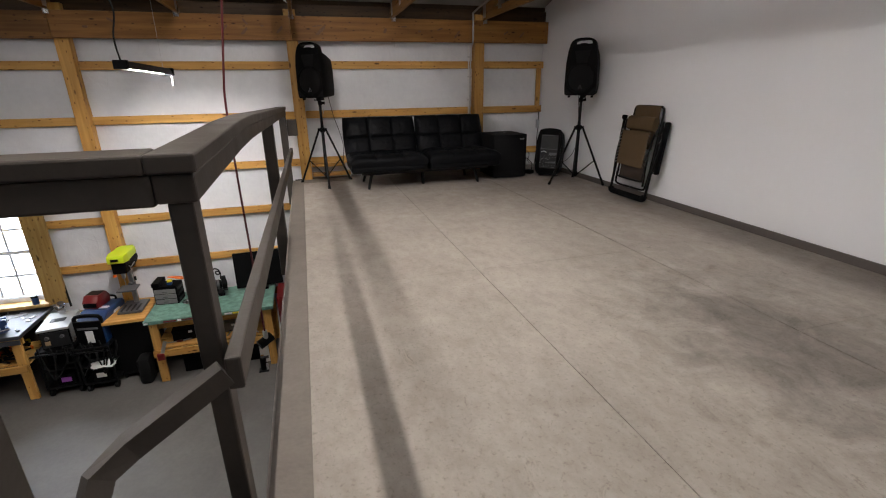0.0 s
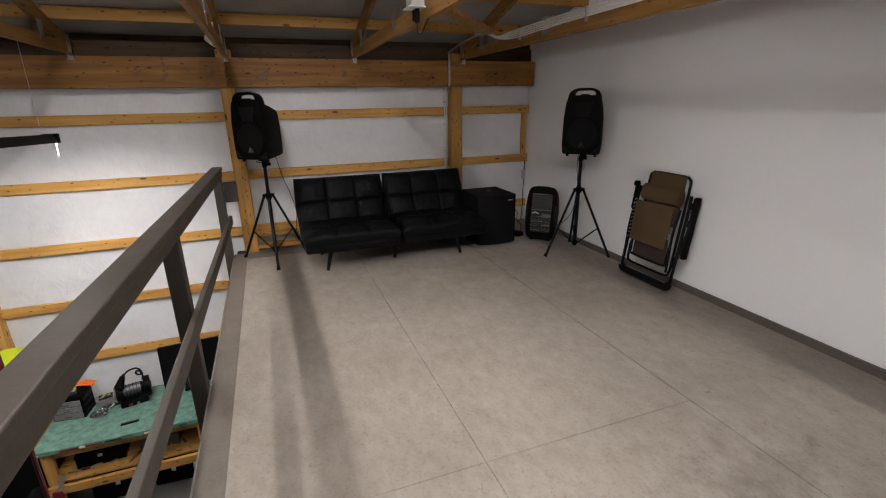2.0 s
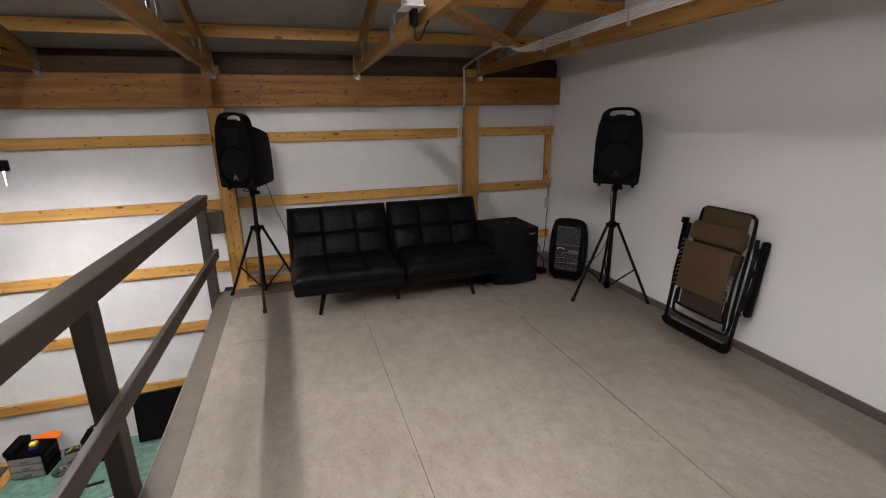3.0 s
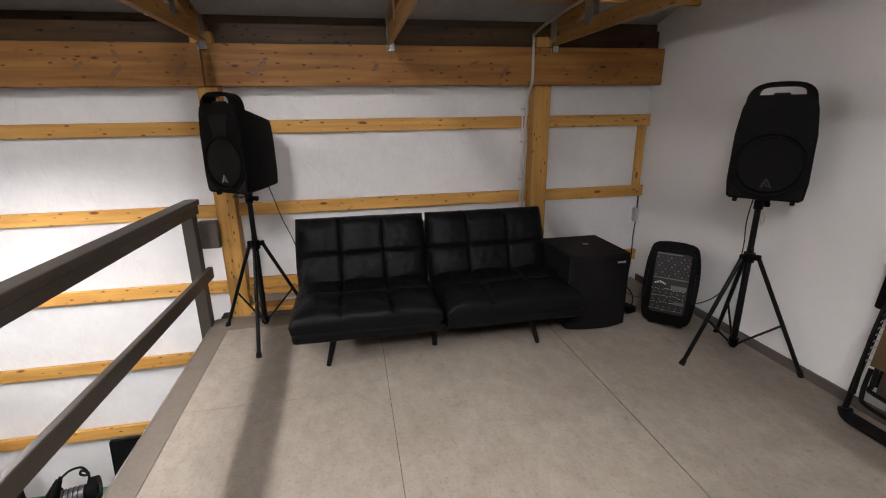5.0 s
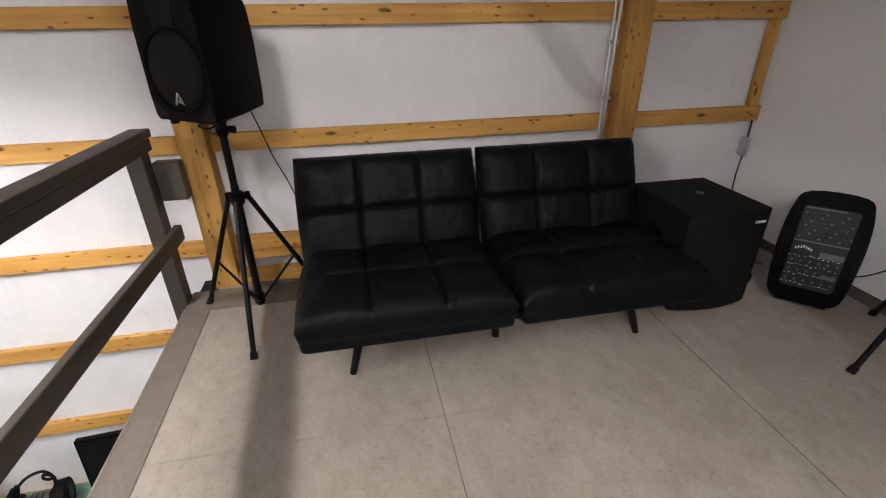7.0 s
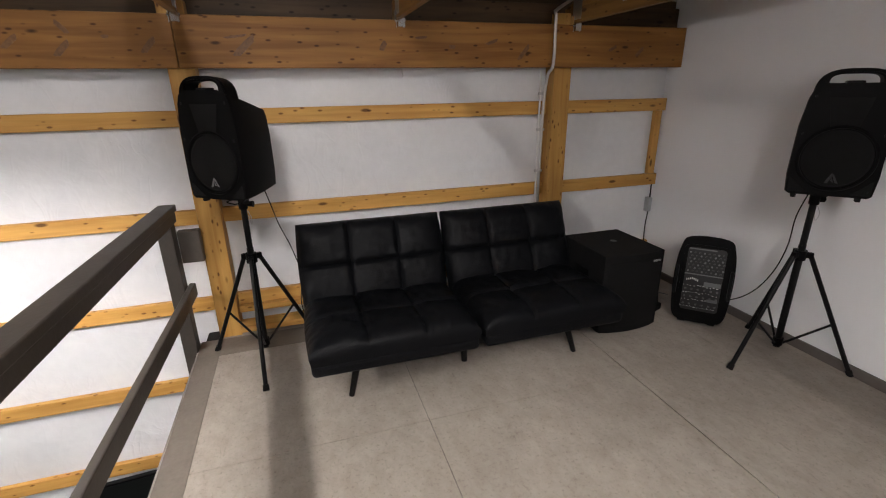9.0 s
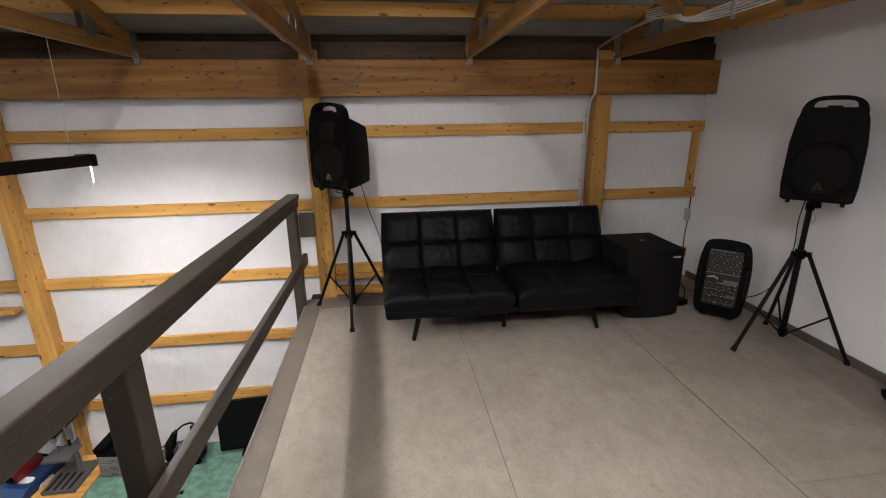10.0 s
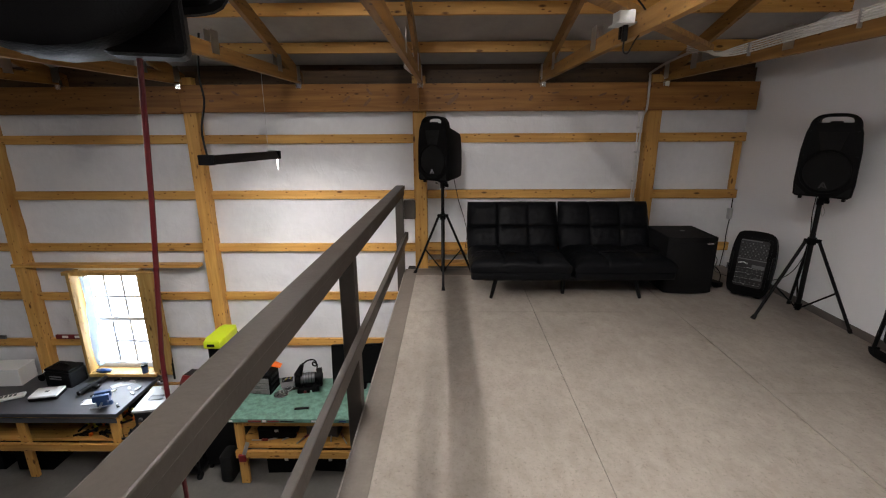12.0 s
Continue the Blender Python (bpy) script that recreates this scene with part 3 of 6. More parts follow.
# ---- roof trusses ----
def truss(x):
    t = thing("roof_truss", (x, 6.2, CHORD), "bare pine roof truss bearing on the header beam", "truss", "roof trusses")
    w = 0.019

    def slab(name, pts, half=w):
        return part(name, prism(pts, -half, half, "x", 0.003), TRUSS_WOOD, t)
    slab("bottom_chord", [(0.06, 0.0), (0.06, 0.094), (-9.7, 0.184), (-9.7, 0.09)])
    s0 = ROOF0 + ROOF_S * 0.2 - 0.108 - CHORD
    slab("top_chord", [(0.25, s0 - 0.25 * ROOF_S), (0.25, s0 - 0.25 * ROOF_S - 0.12), (-9.7, s0 + 9.7 * ROOF_S - 0.14), (-9.7, s0 + 9.7 * ROOF_S)], 0.0185)
    for y0, y1 in ((-0.20, -0.20), (-6.2, -5.4), (-6.3, -8.2)):
        z0, z1 = 0.094 - 0.0093 * y0, s0 - y1 * ROOF_S - 0.10
        slab("web", [(y0, z0), (y0 + 0.09, z0), (y1 + 0.09, z1), (y1, z1)], 0.0182)
    for y, z in ((-0.05, 0.09), (-0.56, 0.13), (-1.72, 0.12)):
        for sx in (-1, 1):
            part("gusset_plate", box(min(sx * 0.0195, sx * 0.021), max(sx * 0.0195, sx * 0.021), y - 0.05, y + 0.05, z - 0.07, z + 0.07), STEEL, t)
    bm = box(-0.024, -0.020, -0.028, 0.012, -0.05, 0.045)
    box(0.020, 0.024, -0.028, 0.012, -0.05, 0.045, bm=bm)
    rod((-0.03, -0.022, -0.012), (0.034, -0.022, -0.012), 0.009, bm=bm, seg=8)
    box(-0.012, 0.03, -0.034, -0.020, -0.045, 0.0, bm=bm)
    part("hanger_bracket", bm, CHROME, t, "bright zinc hanger bracket")
    return t


first_truss = truss(1.027)
for k in (-7, -6, -5, -4, -3, -2, -1, 1):
    copy_thing(first_truss, pose(1.027 + 1.2145 * k, 6.2, CHORD))
brace = thing("ceiling_brace", (0.96, 3.84, 2.09), "pine diagonal brace across the truss chords", "brace")
d = Vector((1.10, 1.30, 0)).normalized()
ang = math.degrees(math.atan2(d.y, d.x))
part("board", box(-2.6, 1.72, -0.045, 0.045, 0.0, 0.038, 0.003, m=pose(0, 0, 0, 0, 0, ang)), TRUSS_WOOD, brace)

# cables along the last truss, and the conduit down the post
cables = thing("cable_bundle", (2.20, 5.15, 2.06), "bundle of white cables stapled along a truss", "cable")
for k in range(5):
    z = -0.022 + 0.014 * k
    part("cable", tube([(0.008 - 0.004 * k, -7.0, z + 0.10), (0.010, -3.0, z + 0.05), (0.008, -1.0, z + 0.02), (0.004, -0.2, z), (-0.05, 0.02, z + 0.02 - 0.01 * k), (-0.085, 0.12, z + 0.06), (-0.095, 0.4, z + 0.09)], 0.0052, 6, 5), WHITE_PLASTIC, cables)
for y in (-0.3, -1.2, -2.2):
    part("cable_clip", box(-0.004, 0.018, y - 0.004, y + 0.004, -0.055 - 0.02 * y, 0.035 - 0.02 * y), STEEL, cables)
conduit = thing("conduit", (2.075, 6.24, 0), "grey and white electrical conduit running down the post", "conduit")
part("pipe", tube([(0.0, 0.035, 0.0), (0.0, 0.035, 1.2), (0.0, 0.0, 1.60), (0.0, -0.075, 1.70), (0.0, -0.075, 1.98), (0.0, -0.09, 2.03), (0.04, -0.4, 2.10), (0.06, -0.75, 2.13)], 0.011, 8, 6), STEEL, conduit)
part("cable", tube([(-0.022, 0.04, 0.0), (-0.022, 0.04, 1.3), (-0.024, 0.045, 1.66)], 0.007, 6, 4), WHITE_PLASTIC, conduit)
for z in (0.95, 1.25, 1.5):
    part("clamp", box(-0.035, 0.02, 0.03, 0.05, z, z + 0.018), STEEL, conduit)

outlet = thing("ceiling_outlet", (0.985, 3.84, 2.05), "white ceiling outlet box with black plugs hanging out", "outlet")
part("box", box(-0.06, 0.02, -0.05, 0.05, -0.012, 0.045, 0.006), WHITE_PLASTIC, outlet)
part("cover", box(-0.075, 0.03, -0.065, 0.065, -0.02, -0.0125, 0.002), WHITE_PLASTIC, outlet)
for y, l in ((-0.02, 0.075), (0.025, 0.06)):
    part("plug", box(-0.03, -0.004, y - 0.013, y + 0.013, -0.02 - l, -0.0205, 0.005), BLACK_PLASTIC, outlet)
part("cord", tube([(-0.017, -0.02, -0.09), (-0.02, -0.03, -0.14), (0.0, -0.04, -0.15), (0.02, -0.06, -0.10), (0.05, -0.12, 0.0), (-0.15, -0.30, 0.10)], 0.004, 6, 6), RUBBER, outlet)

camera_cctv = thing("security_camera", (-0.255, 5.46, 2.03), "small white bullet security camera under a truss", "camera")
part("housing", rod((0, 0, 0), (0.055, -0.075, -0.045), 0.028, seg=16), WHITE_PLASTIC, camera_cctv, smooth=True)
part("lens", rod((0.0552, -0.0752, -0.0452), (0.058, -0.079, -0.0475), 0.022, seg=16), BLACK_PLASTIC, camera_cctv)
part("bracket", rod((0, 0, 0), (0.045, 0.0, 0.03), 0.012, seg=10), WHITE_PLASTIC, camera_cctv)

hook = solid("wire_hook", tube([(1.03, 6.19, 1.68), (1.03, 6.185, 1.655), (1.035, 6.18, 1.635), (1.028, 6.175, 1.625)], 0.003, 6, 4), STEEL, "small bent wire hook under the header beam", "hook")


# ---- lamps ----
def tube_fixture(x, y, z, turn, power_mat, label, hang=0.30, half=0.013, drop=0.045):
    """A slim housing with a round-nosed lit tube below it."""
    t = thing("tube_light", (x, y, z), label, "light", "tube lights", turn)
    part("housing", box(-0.61, 0.61, -0.03, 0.03, 0.012, 0.042, 0.006), WHITE_PLASTIC, t)
    for s in (-0.45, 0.45):
        part("hanger", box(s - 0.015, s + 0.015, -0.015, 0.015, 0.0425, hang), STEEL, t)
    nose = 0.35 * drop
    part("tube", prism([(-half, 0.0115), (-half, -drop + nose), (-half * 0.6, -drop), (half * 0.6, -drop), (half, -drop + nose), (half, 0.0115)], -0.58, 0.58, "x"), power_mat, t, "glowing white diffuser")
    for s in (-1, 1):
        part("end_cap", box(min(s * 0.582, s * 0.61), max(s * 0.582, s * 0.61), -0.022, 0.022, -drop - 0.003, 0.0115, 0.004), WHITE_PLASTIC, t)
    return t


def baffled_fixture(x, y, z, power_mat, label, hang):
    """A narrow strip light; the matt black baffles on both long sides are added to limit its spread."""
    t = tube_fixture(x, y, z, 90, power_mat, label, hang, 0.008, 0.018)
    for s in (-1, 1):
        part("baffle", box(-0.61, 0.61, min(s * 0.030, s * 0.034), max(s * 0.030, s * 0.034), -0.031, 0.045), RUBBER, t, "matt black side baffle added to shape the light")


tube_fixture(1.17, 2.71, 1.94, 0, LAMP_ON, "lit white tube light fixture under the trusses", 0.10, 0.019, 0.008)
# unseen strips set by the floor's shadow bands; the baffles only cut their spread
baffled_fixture(-0.317, 0.95, 3.45, HIGH_LAMP_ON, "lit strip light out of view between the trusses, with added light-shaping baffles", 0.15)
baffled_fixture(-0.326, 3.20, 2.78, NEAR_LAMP_ON, "lit strip light out of view between the trusses, with added light-shaping baffles", 0.10)
# unseen fill lamp, added to brighten the benches and the wall behind them
tube_fixture(-3.831, 3.50, 1.915, 90, FILL_LAMP_ON, "unseen fill tube light added under a truss to brighten the shop side", 0.14, 0.03, 0.03)

shop_light = thing("shop_light", (-1.465, 4.905, 1.322), "black hanging shop light with a lit diffuser and pull chain", "light")
shop_light.matrix_world = pose(-1.465, 4.905, 1.322, -1.7, 0, -7.3)
bm = prism([(-0.045, 0.0), (-0.052, -0.030), (-0.045, -0.030), (-0.040, -0.010), (0.040, -0.010), (0.045, -0.030), (0.052, -0.030), (0.045, 0.0), (0.03, 0.03), (-0.03, 0.03)], -0.455, 0.455, "y")
part("housing", bm, BLACK_SATIN, shop_light)
for s in (-1, 1):
    part("end_cap", box(-0.054, 0.054, s * 0.46 - 0.02, s * 0.46 + 0.02, -0.034, 0.036, 0.008), BLACK_PLASTIC, shop_light)
part("diffuser", prism([(-0.037, -0.0115), (-0.034, -0.020), (0.034, -0.020), (0.037, -0.0115)], -0.435, 0.435, "y"), SHOP_LAMP_ON, shop_light, "glowing white diffuser")
part("pull_chain", tube([(0.035, 0.44, -0.02), (0.036, 0.44, -0.07), (0.034, 0.441, -0.125)], 0.0035, 6, 4), WHITE_PLASTIC, shop_light, "white pull chain")
part("cord", tube([(0.0, -0.45, 0.03), (-0.012, -0.455, 0.20), (0.02, -0.44, 0.38), (-0.01, -0.42, 0.55), (0.01, -0.40, 0.80)], 0.007, 6, 6), RUBBER, shop_light)
part("hanging_wire", tube([(0, 0.36, 0.03), (0, 0.36, 0.70)], 0.0015, 4, 2), STEEL, shop_light)


# ---- sofa ----
def cushion(w, d, h, nu, nv, cols, rows, seed):
    """A padded slab with stitched lines: x 0..w, y 0..d, z 0..h."""
    bm = bmesh.new()
    top, low = {}, {}
    for i in range(nu + 1):
        for j in range(nv + 1):
            u, v = i / nu, j / nv
            ex = 1 - abs(2 * u - 1) ** 9
            ey = 1 - abs(2 * v - 1) ** 7
            z = h * (0.42 + 0.58 * (ex * ey) ** 0.5)
            inset = (ex * ey) ** 0.3
            for c in range(1, cols):
                z -= inset * 0.013 * math.exp(-((u - c / cols) * w / 0.011) ** 2)
            for r in range(1, rows):
                z -= inset * 0.015 * math.exp(-((v - r / rows) * d / 0.012) ** 2)
            cu, cv = (u * cols) % 1, (v * rows) % 1
            z += 0.013 * (math.sin(math.pi * cu) * math.sin(math.pi * cv)) ** 0.7
            pucker = math.exp(-(min(cv, 1 - cv) * d / rows / 0.05) ** 2) + math.exp(-(min(cu, 1 - cu) * w / cols / 0.05) ** 2)
            z += 0.006 * pucker * noise.noise((u * w * 28 + seed, v * d * 28, seed))
            z += 0.010 * noise.noise((u * w * 7 + seed, v * d * 7, seed)) + 0.004 * noise.noise((u * w * 20, v * d * 20 + seed, 2.0))
            bulge = 0.010 * math.sin(math.pi * v)
            x = u * w + (bulge if i == nu else -bulge if i == 0 else 0)
            top[i, j] = bm.verts.new((x, v * d, z))
            if i in (0, nu) or j in (0, nv):
                low[i, j] = bm.verts.new((u * w * 0.98 + 0.01 * w, v * d * 0.98 + 0.01 * d, 0.0))
    for i in range(nu):
        for j in range(nv):
            bm.faces.new((top[i, j], top[i + 1, j], top[i + 1, j + 1], top[i, j + 1]))
    rim = [(i, 0) for i in range(nu)] + [(nu, j) for j in range(nv)] + [(i, nv) for i in range(nu, 0, -1)] + [(0, j) for j in range(nv, 0, -1)]
    for a, b in zip(rim, rim[1:] + rim[:1]):
        bm.faces.new((top[a], low[a], low[b], top[b]))
    bm.faces.new([low[k] for k in rim][::-1])
    return bm


sofa = thing("futon_sofa", (0.29, 5.22, 0), "black faux leather futon sofa with tufted split seat", "sofa")
for k, (x0, seed) in enumerate(((0.0, 1.7), (0.925, 8.3))):
    wd = 0.905
    bm = cushion(wd, 0.64, 0.125, 84, 60, 3, 2, seed)
    bmesh.ops.transform(bm, verts=bm.verts, matrix=pose(x0, 0.0, 0.275, -1.5))
    part("seat_cushion", bm, LEATHER, sofa, smooth=True)
    bm = cushion(wd, 0.535, 0.125, 84, 52, 3, 2, seed + 3.1)
    bmesh.ops.transform(bm, verts=bm.verts, matrix=pose(x0, 0.664, 0.266, 68))
    part("back_cushion", bm, LEATHER, sofa, smooth=True)
    part("seat_base", box(x0 + 0.006, x0 + wd - 0.006, 0.006, 0.66, 0.205, 0.281, 0.026, seg=3), LEATHER, sofa)
    part("back_base", box(x0 + 0.02, x0 + wd - 0.02, 0.0, 0.45, -0.05, 0.01, 0.015, m=pose(0, 0.70, 0.345, 68)), LEATHER, sofa)
part("under_frame", box(0.13, 1.70, 0.12, 0.60, 0.165, 0.204, 0.008), BLACK_SATIN, sofa)
for x, s in ((0.195, -1), (1.565, 1)):
    for y, t in ((0.11, -1), (0.62, 1)):
        part("leg", rod((x, y, 0), (x - s * 0.055, y - t * 0.035, 0.205), 0.015, 0.022, 12), BLACK_SATIN, sofa, smooth=True)
part("centre_leg", rod((0.885, 0.23, 0), (0.885, 0.25, 0.17), 0.018, 0.024, 12), BLACK_SATIN, sofa, smooth=True)

# ---- speakers on stands ----
def lofted(front, back, y0, y1, bm=None, mid=None):
    bm = bm or bmesh.new()
    loops = [[bm.verts.new((u, y0, v)) for u, v in front]]
    for f, s in (mid or ()):
        loops.append([bm.verts.new(((1 - f) * a[0] * s + f * b[0] * s, y0 + (y1 - y0) * f, (1 - f) * a[1] + f * b[1])) for a, b in zip(front, back)])
    loops.append([bm.verts.new((u, y1, v)) for u, v in back])
    n = len(front)
    for a, b in zip(loops[:-1], loops[1:]):
        for i in range(n):
            bm.faces.new((a[i], a[(i + 1) % n], b[(i + 1) % n], b[i]))
    bm.faces.new(loops[0][::-1])
    bm.faces.new(loops[-1])
    return bm


def loudspeaker(at, turn, label, badge=SILVER):
    t = thing("loudspeaker", at, label, "speaker", "loudspeakers on stands", turn)
    front = [(-0.155, 0.0), (0.155, 0.0), (0.172, 0.012), (0.180, 0.10), (0.176, 0.34), (0.160, 0.47), (0.145, 0.515), (0.10, 0.535), (-0.10, 0.535), (-0.145, 0.515), (-0.160, 0.47), (-0.176, 0.34), (-0.180, 0.10), (-0.172, 0.012)]
    back = [(-0.10, 0.02), (0.10, 0.02), (0.115, 0.03), (0.122, 0.10), (0.12, 0.30), (0.11, 0.40), (0.10, 0.43), (0.07, 0.44), (-0.07, 0.44), (-0.10, 0.43), (-0.11, 0.40), (-0.12, 0.30), (-0.122, 0.10), (-0.115, 0.03)]
    bm = lofted(front, back, -0.155, 0.15, mid=((0.06, 1.03), (0.55, 1.10)))
    part("cabinet", bm, BLACK_PLASTIC, t, smooth=True)
    # raised rim, woofer, horn
    ring = [(0.152 * math.cos(a), -0.158, 0.185 + 0.152 * math.sin(a)) for a in [2 * math.pi * k / 36 for k in range(37)]]
    part("woofer_ring", tube(ring, 0.008, 6, 0, closed=True), BLACK_PLASTIC, t, smooth=True)
    bm = rod((0, -0.15, 0.185), (0, -0.163, 0.185), 0.147, 0.128, 36)
    part("woofer_grille", bm, GRILLE, t, smooth=True)
    bm = prism([(-0.055, 0.335), (0.055, 0.335), (0.085, 0.47), (-0.085, 0.47)], -0.1575, -0.1553, "y")
    part("horn_throat", bm, GRILLE, t)
    bm = bmesh.new()
    n = 22
    loops = []
    for y in (-0.152, -0.06):
        k = 1.0 if y < -0.1 else 0.93
        outer, hole = [], []
        for i in range(n + 1):
            a = math.pi * i / n
            c, d = math.cos(a), math.sin(a)
            outer.append(bm.verts.new((0.152 * k * c / (abs(c) ** 3 + abs(d) ** 3) ** (1 / 3), y, 0.475 + 0.125 * k * d / (abs(c) ** 3 + abs(d) ** 3) ** (1 / 3))))
            hole.append(bm.verts.new((0.098 * c / (abs(c) ** 4 + abs(d) ** 4) ** 0.25, y, 0.525 + 0.050 * d / (abs(c) ** 4 + abs(d) ** 4) ** 0.25)))
        loops.append((outer, hole))
    (o1, h1), (o2, h2) = loops
    for i in range(n):
        bm.faces.new((o1[i], o1[i + 1], h1[i + 1], h1[i]))
        bm.faces.new((o2[i + 1], o2[i], h2[i], h2[i + 1]))
        bm.faces.new((o1[i + 1], o1[i], o2[i], o2[i + 1]))
        bm.faces.new((h1[i], h1[i + 1], h2[i + 1], h2[i]))
    for i in (0, n):
        bm.faces.new((o1[i], h1[i], h2[i], o2[i]))
    bmesh.ops.recalc_face_normals(bm, faces=bm.faces)
    bmesh.ops.bevel(bm, geom=[e for e in bm.edges if e.calc_length() < 0.05 and abs(e.verts[0].co.y - e.verts[1].co.y) < 0.001 and len(e.link_faces) == 2 and e.calc_face_angle(0) > 1.0], offset=0.009, segments=2, affect="EDGES")
    part("handle", bm, BLACK_PLASTIC, t, smooth=True)
    part("latch", box(-0.035, 0.035, -0.15, -0.10, 0.5255, 0.545, 0.006), BLACK_SATIN, t)
    for s in (-1, 1):
        part("port", prism([(s * 0.165, 0.012), (s * 0.165, 0.085), (s * 0.085, 0.012)], -0.1585, -0.1555, "y"), GRILLE, t)
    bm = prism([(-0.026, 0.066), (-0.003, 0.116), (0.003, 0.104), (-0.013, 0.066)], -0.167, -0.1635, "y")
    prism([(0.000, 0.110), (0.005, 0.112), (0.030, 0.066), (0.017, 0.070)], -0.167, -0.1635, "y", bm=bm)
    prism([(-0.003, 0.078), (0.001, 0.092), (0.012, 0.070), (0.003, 0.074)], -0.167, -0.1635, "y", bm=bm)
    part("badge", bm, badge, t, "small pointed badge")
    for s in (-1, 1):
        part("foot", box(s * 0.13 - 0.011, s * 0.13 + 0.011, -0.13, -0.10, -0.024, -0.001, 0.004), RUBBER, t)
        for z in (0.03, 0.30, 0.475):
            part("screw", rod((s * (0.155 if z < 0.4 else 0.135), -0.157, z), (s * (0.155 if z < 0.4 else 0.135), -0.1605, z), 0.006, seg=8), STEEL if z < 0 else BLACK_SATIN, t)
    part("rear_panel", box(-0.08, 0.08, 0.1505, 0.156, 0.08, 0.33, 0.004), PANEL_DARK, t)
    part("pole_cup", rod((0, -0.01, -0.03), (0, -0.01, 0.012), 0.032, 0.036, 16), BLACK_PLASTIC, t)
    return t


def speaker_stand(at, angles, hub, top, label):
    t = thing("speaker_stand", at, label, "stand", "speaker stands")
    part("lower_pole", rod((0, 0, 0.075), (0, 0, hub + 0.05), 0.0185, seg=14), BLACK_SATIN, t, smooth=True)
    part("upper_pole", rod((0, 0, hub + 0.05), (0, 0, top), 0.0165, seg=14), BLACK_SATIN, t, smooth=True)
    part("hub", rod((0, 0, hub - 0.035), (0, 0, hub + 0.02), 0.030, seg=14), BLACK_PLASTIC, t, smooth=True)
    part("collar", rod((0, 0, 0.09), (0, 0, 0.135), 0.027, seg=14), BLACK_PLASTIC, t, smooth=True)
    part("top_collar", rod((0, 0, top - 0.10), (0, 0, top - 0.05), 0.024, seg=14), BLACK_PLASTIC, t, smooth=True)
    part("knob", rod((0.02, 0, top - 0.075), (0.055, -0.01, top - 0.075), 0.014, 0.017, 10), BLACK_PLASTIC, t)
    part("safety_pin", tube([(0.02, -0.01, top - 0.11), (0.035, -0.02, top - 0.15), (0.03, -0.01, top - 0.19), (0.02, 0, top - 0.14)], 0.002, 5, 4), STEEL, t)
    for a in angles:
        c, s = math.cos(radians(a)), math.sin(radians(a))
        leg = part("leg", rod((0.045 * c, 0.045 * s, hub), (0.350 * c, 0.350 * s, 0.012), 0.0125, seg=10), BLACK_SATIN, t, smooth=True)
        part("rubber_foot", rod((0.342 * c, 0.342 * s, 0.030), (0.358 * c, 0.358 * s, 0.0), 0.0165, 0.018, 10), RUBBER, leg)
        part("lug", box(-0.015, 0.06, -0.012, 0.012, -0.02, 0.012, 0.004, m=Matrix.Translation((0, 0, hub)) @ pose(0, 0, 0, 0, 0, a)), BLACK_PLASTIC, t)
        k = 0.58
        part("brace", rod((0.025 * c, 0.025 * s, 0.105), ((0.045 + 0.305 * k) * c, (0.045 + 0.305 * k) * s, hub * (1 - k) + 0.012 * k), 0.007, seg=8), BLACK_SATIN, t, smooth=True)
    return t


speaker_stand((0.036, 5.88, 0), (-89, 149, 30), 0.665, 1.045, "black steel tripod speaker stand beside the sofa")
loudspeaker((0.036, 5.89, 1.030), -37, "black plastic loudspeaker with a silver badge, on a tripod stand")
speaker_stand((2.955, 4.885, 0), (-178, -52, 62), 0.665, 1.045, "black steel tripod speaker stand against the white wall")
loudspeaker((2.97, 4.875, 1.022), -48, "black plastic loudspeaker on a tripod stand by the wall", KNOB_DARK)

# ---- subwoofer, mixer amplifier ----
sub = thing("subwoofer", (2.335, 5.68, 0), "black textured subwoofer cabinet with a bowed front grille", "speaker")
bow = [(-0.225, -0.235)] + [(-0.225 + 0.45 * k / 10, -0.235 - 0.035 * math.sin(math.pi * k / 10)) for k in range(1, 10)] + [(0.225, -0.235), (0.225, 0.25), (-0.225, 0.25)]
part("cabinet", prism(bow, 0.012, 0.55, "z", 0.008), BLACK_CARPET, sub)
gr = [(-0.205 + 0.41 * k / 10, -0.2385 - 0.036 * math.sin(math.pi * (k + 0.4) / 10.8)) for k in range(11)] + [(0.205, -0.23), (-0.205, -0.23)]
part("grille", prism(gr, 0.05, 0.50, "z"), GRILLE, sub)
part("logo_plate", box(0.115, 0.175, -0.268, -0.2655, 0.487, 0.502), SILVER, sub, "small silver maker's plate")
part("pole_socket", rod((0.02, 0.02, 0.549), (0.02, 0.02, 0.5525), 0.022, seg=16), GREY_PLASTIC, sub)
for s in (-1, 1):
    part("side_handle", box(s * 0.226 - 0.006, s * 0.226 + 0.003, -0.07, 0.07, 0.33, 0.40, 0.003), BLACK_PLASTIC, sub)
for x in (-0.18, 0.18):
    for y in (-0.19, 0.2):
        part("foot", rod((x, y, 0), (x, y, 0.0125), 0.018, seg=10), RUBBER, sub)

mixer = thing("mixer_amplifier", (2.885, 5.41, 0), "black portable mixer amplifier with knobs, leaning by the wall", "amplifier", turn=-46)
LEAN = pose(0, 0, 0.012, -9)


def lean_part(name, bm, mat, label="", smooth=False):
    bmesh.ops.scale(bm, verts=bm.verts, vec=(0.9, 1, 1))
    bmesh.ops.transform(bm, verts=bm.verts, matrix=LEAN)
    return part(name, bm, mat, mixer, label, smooth)


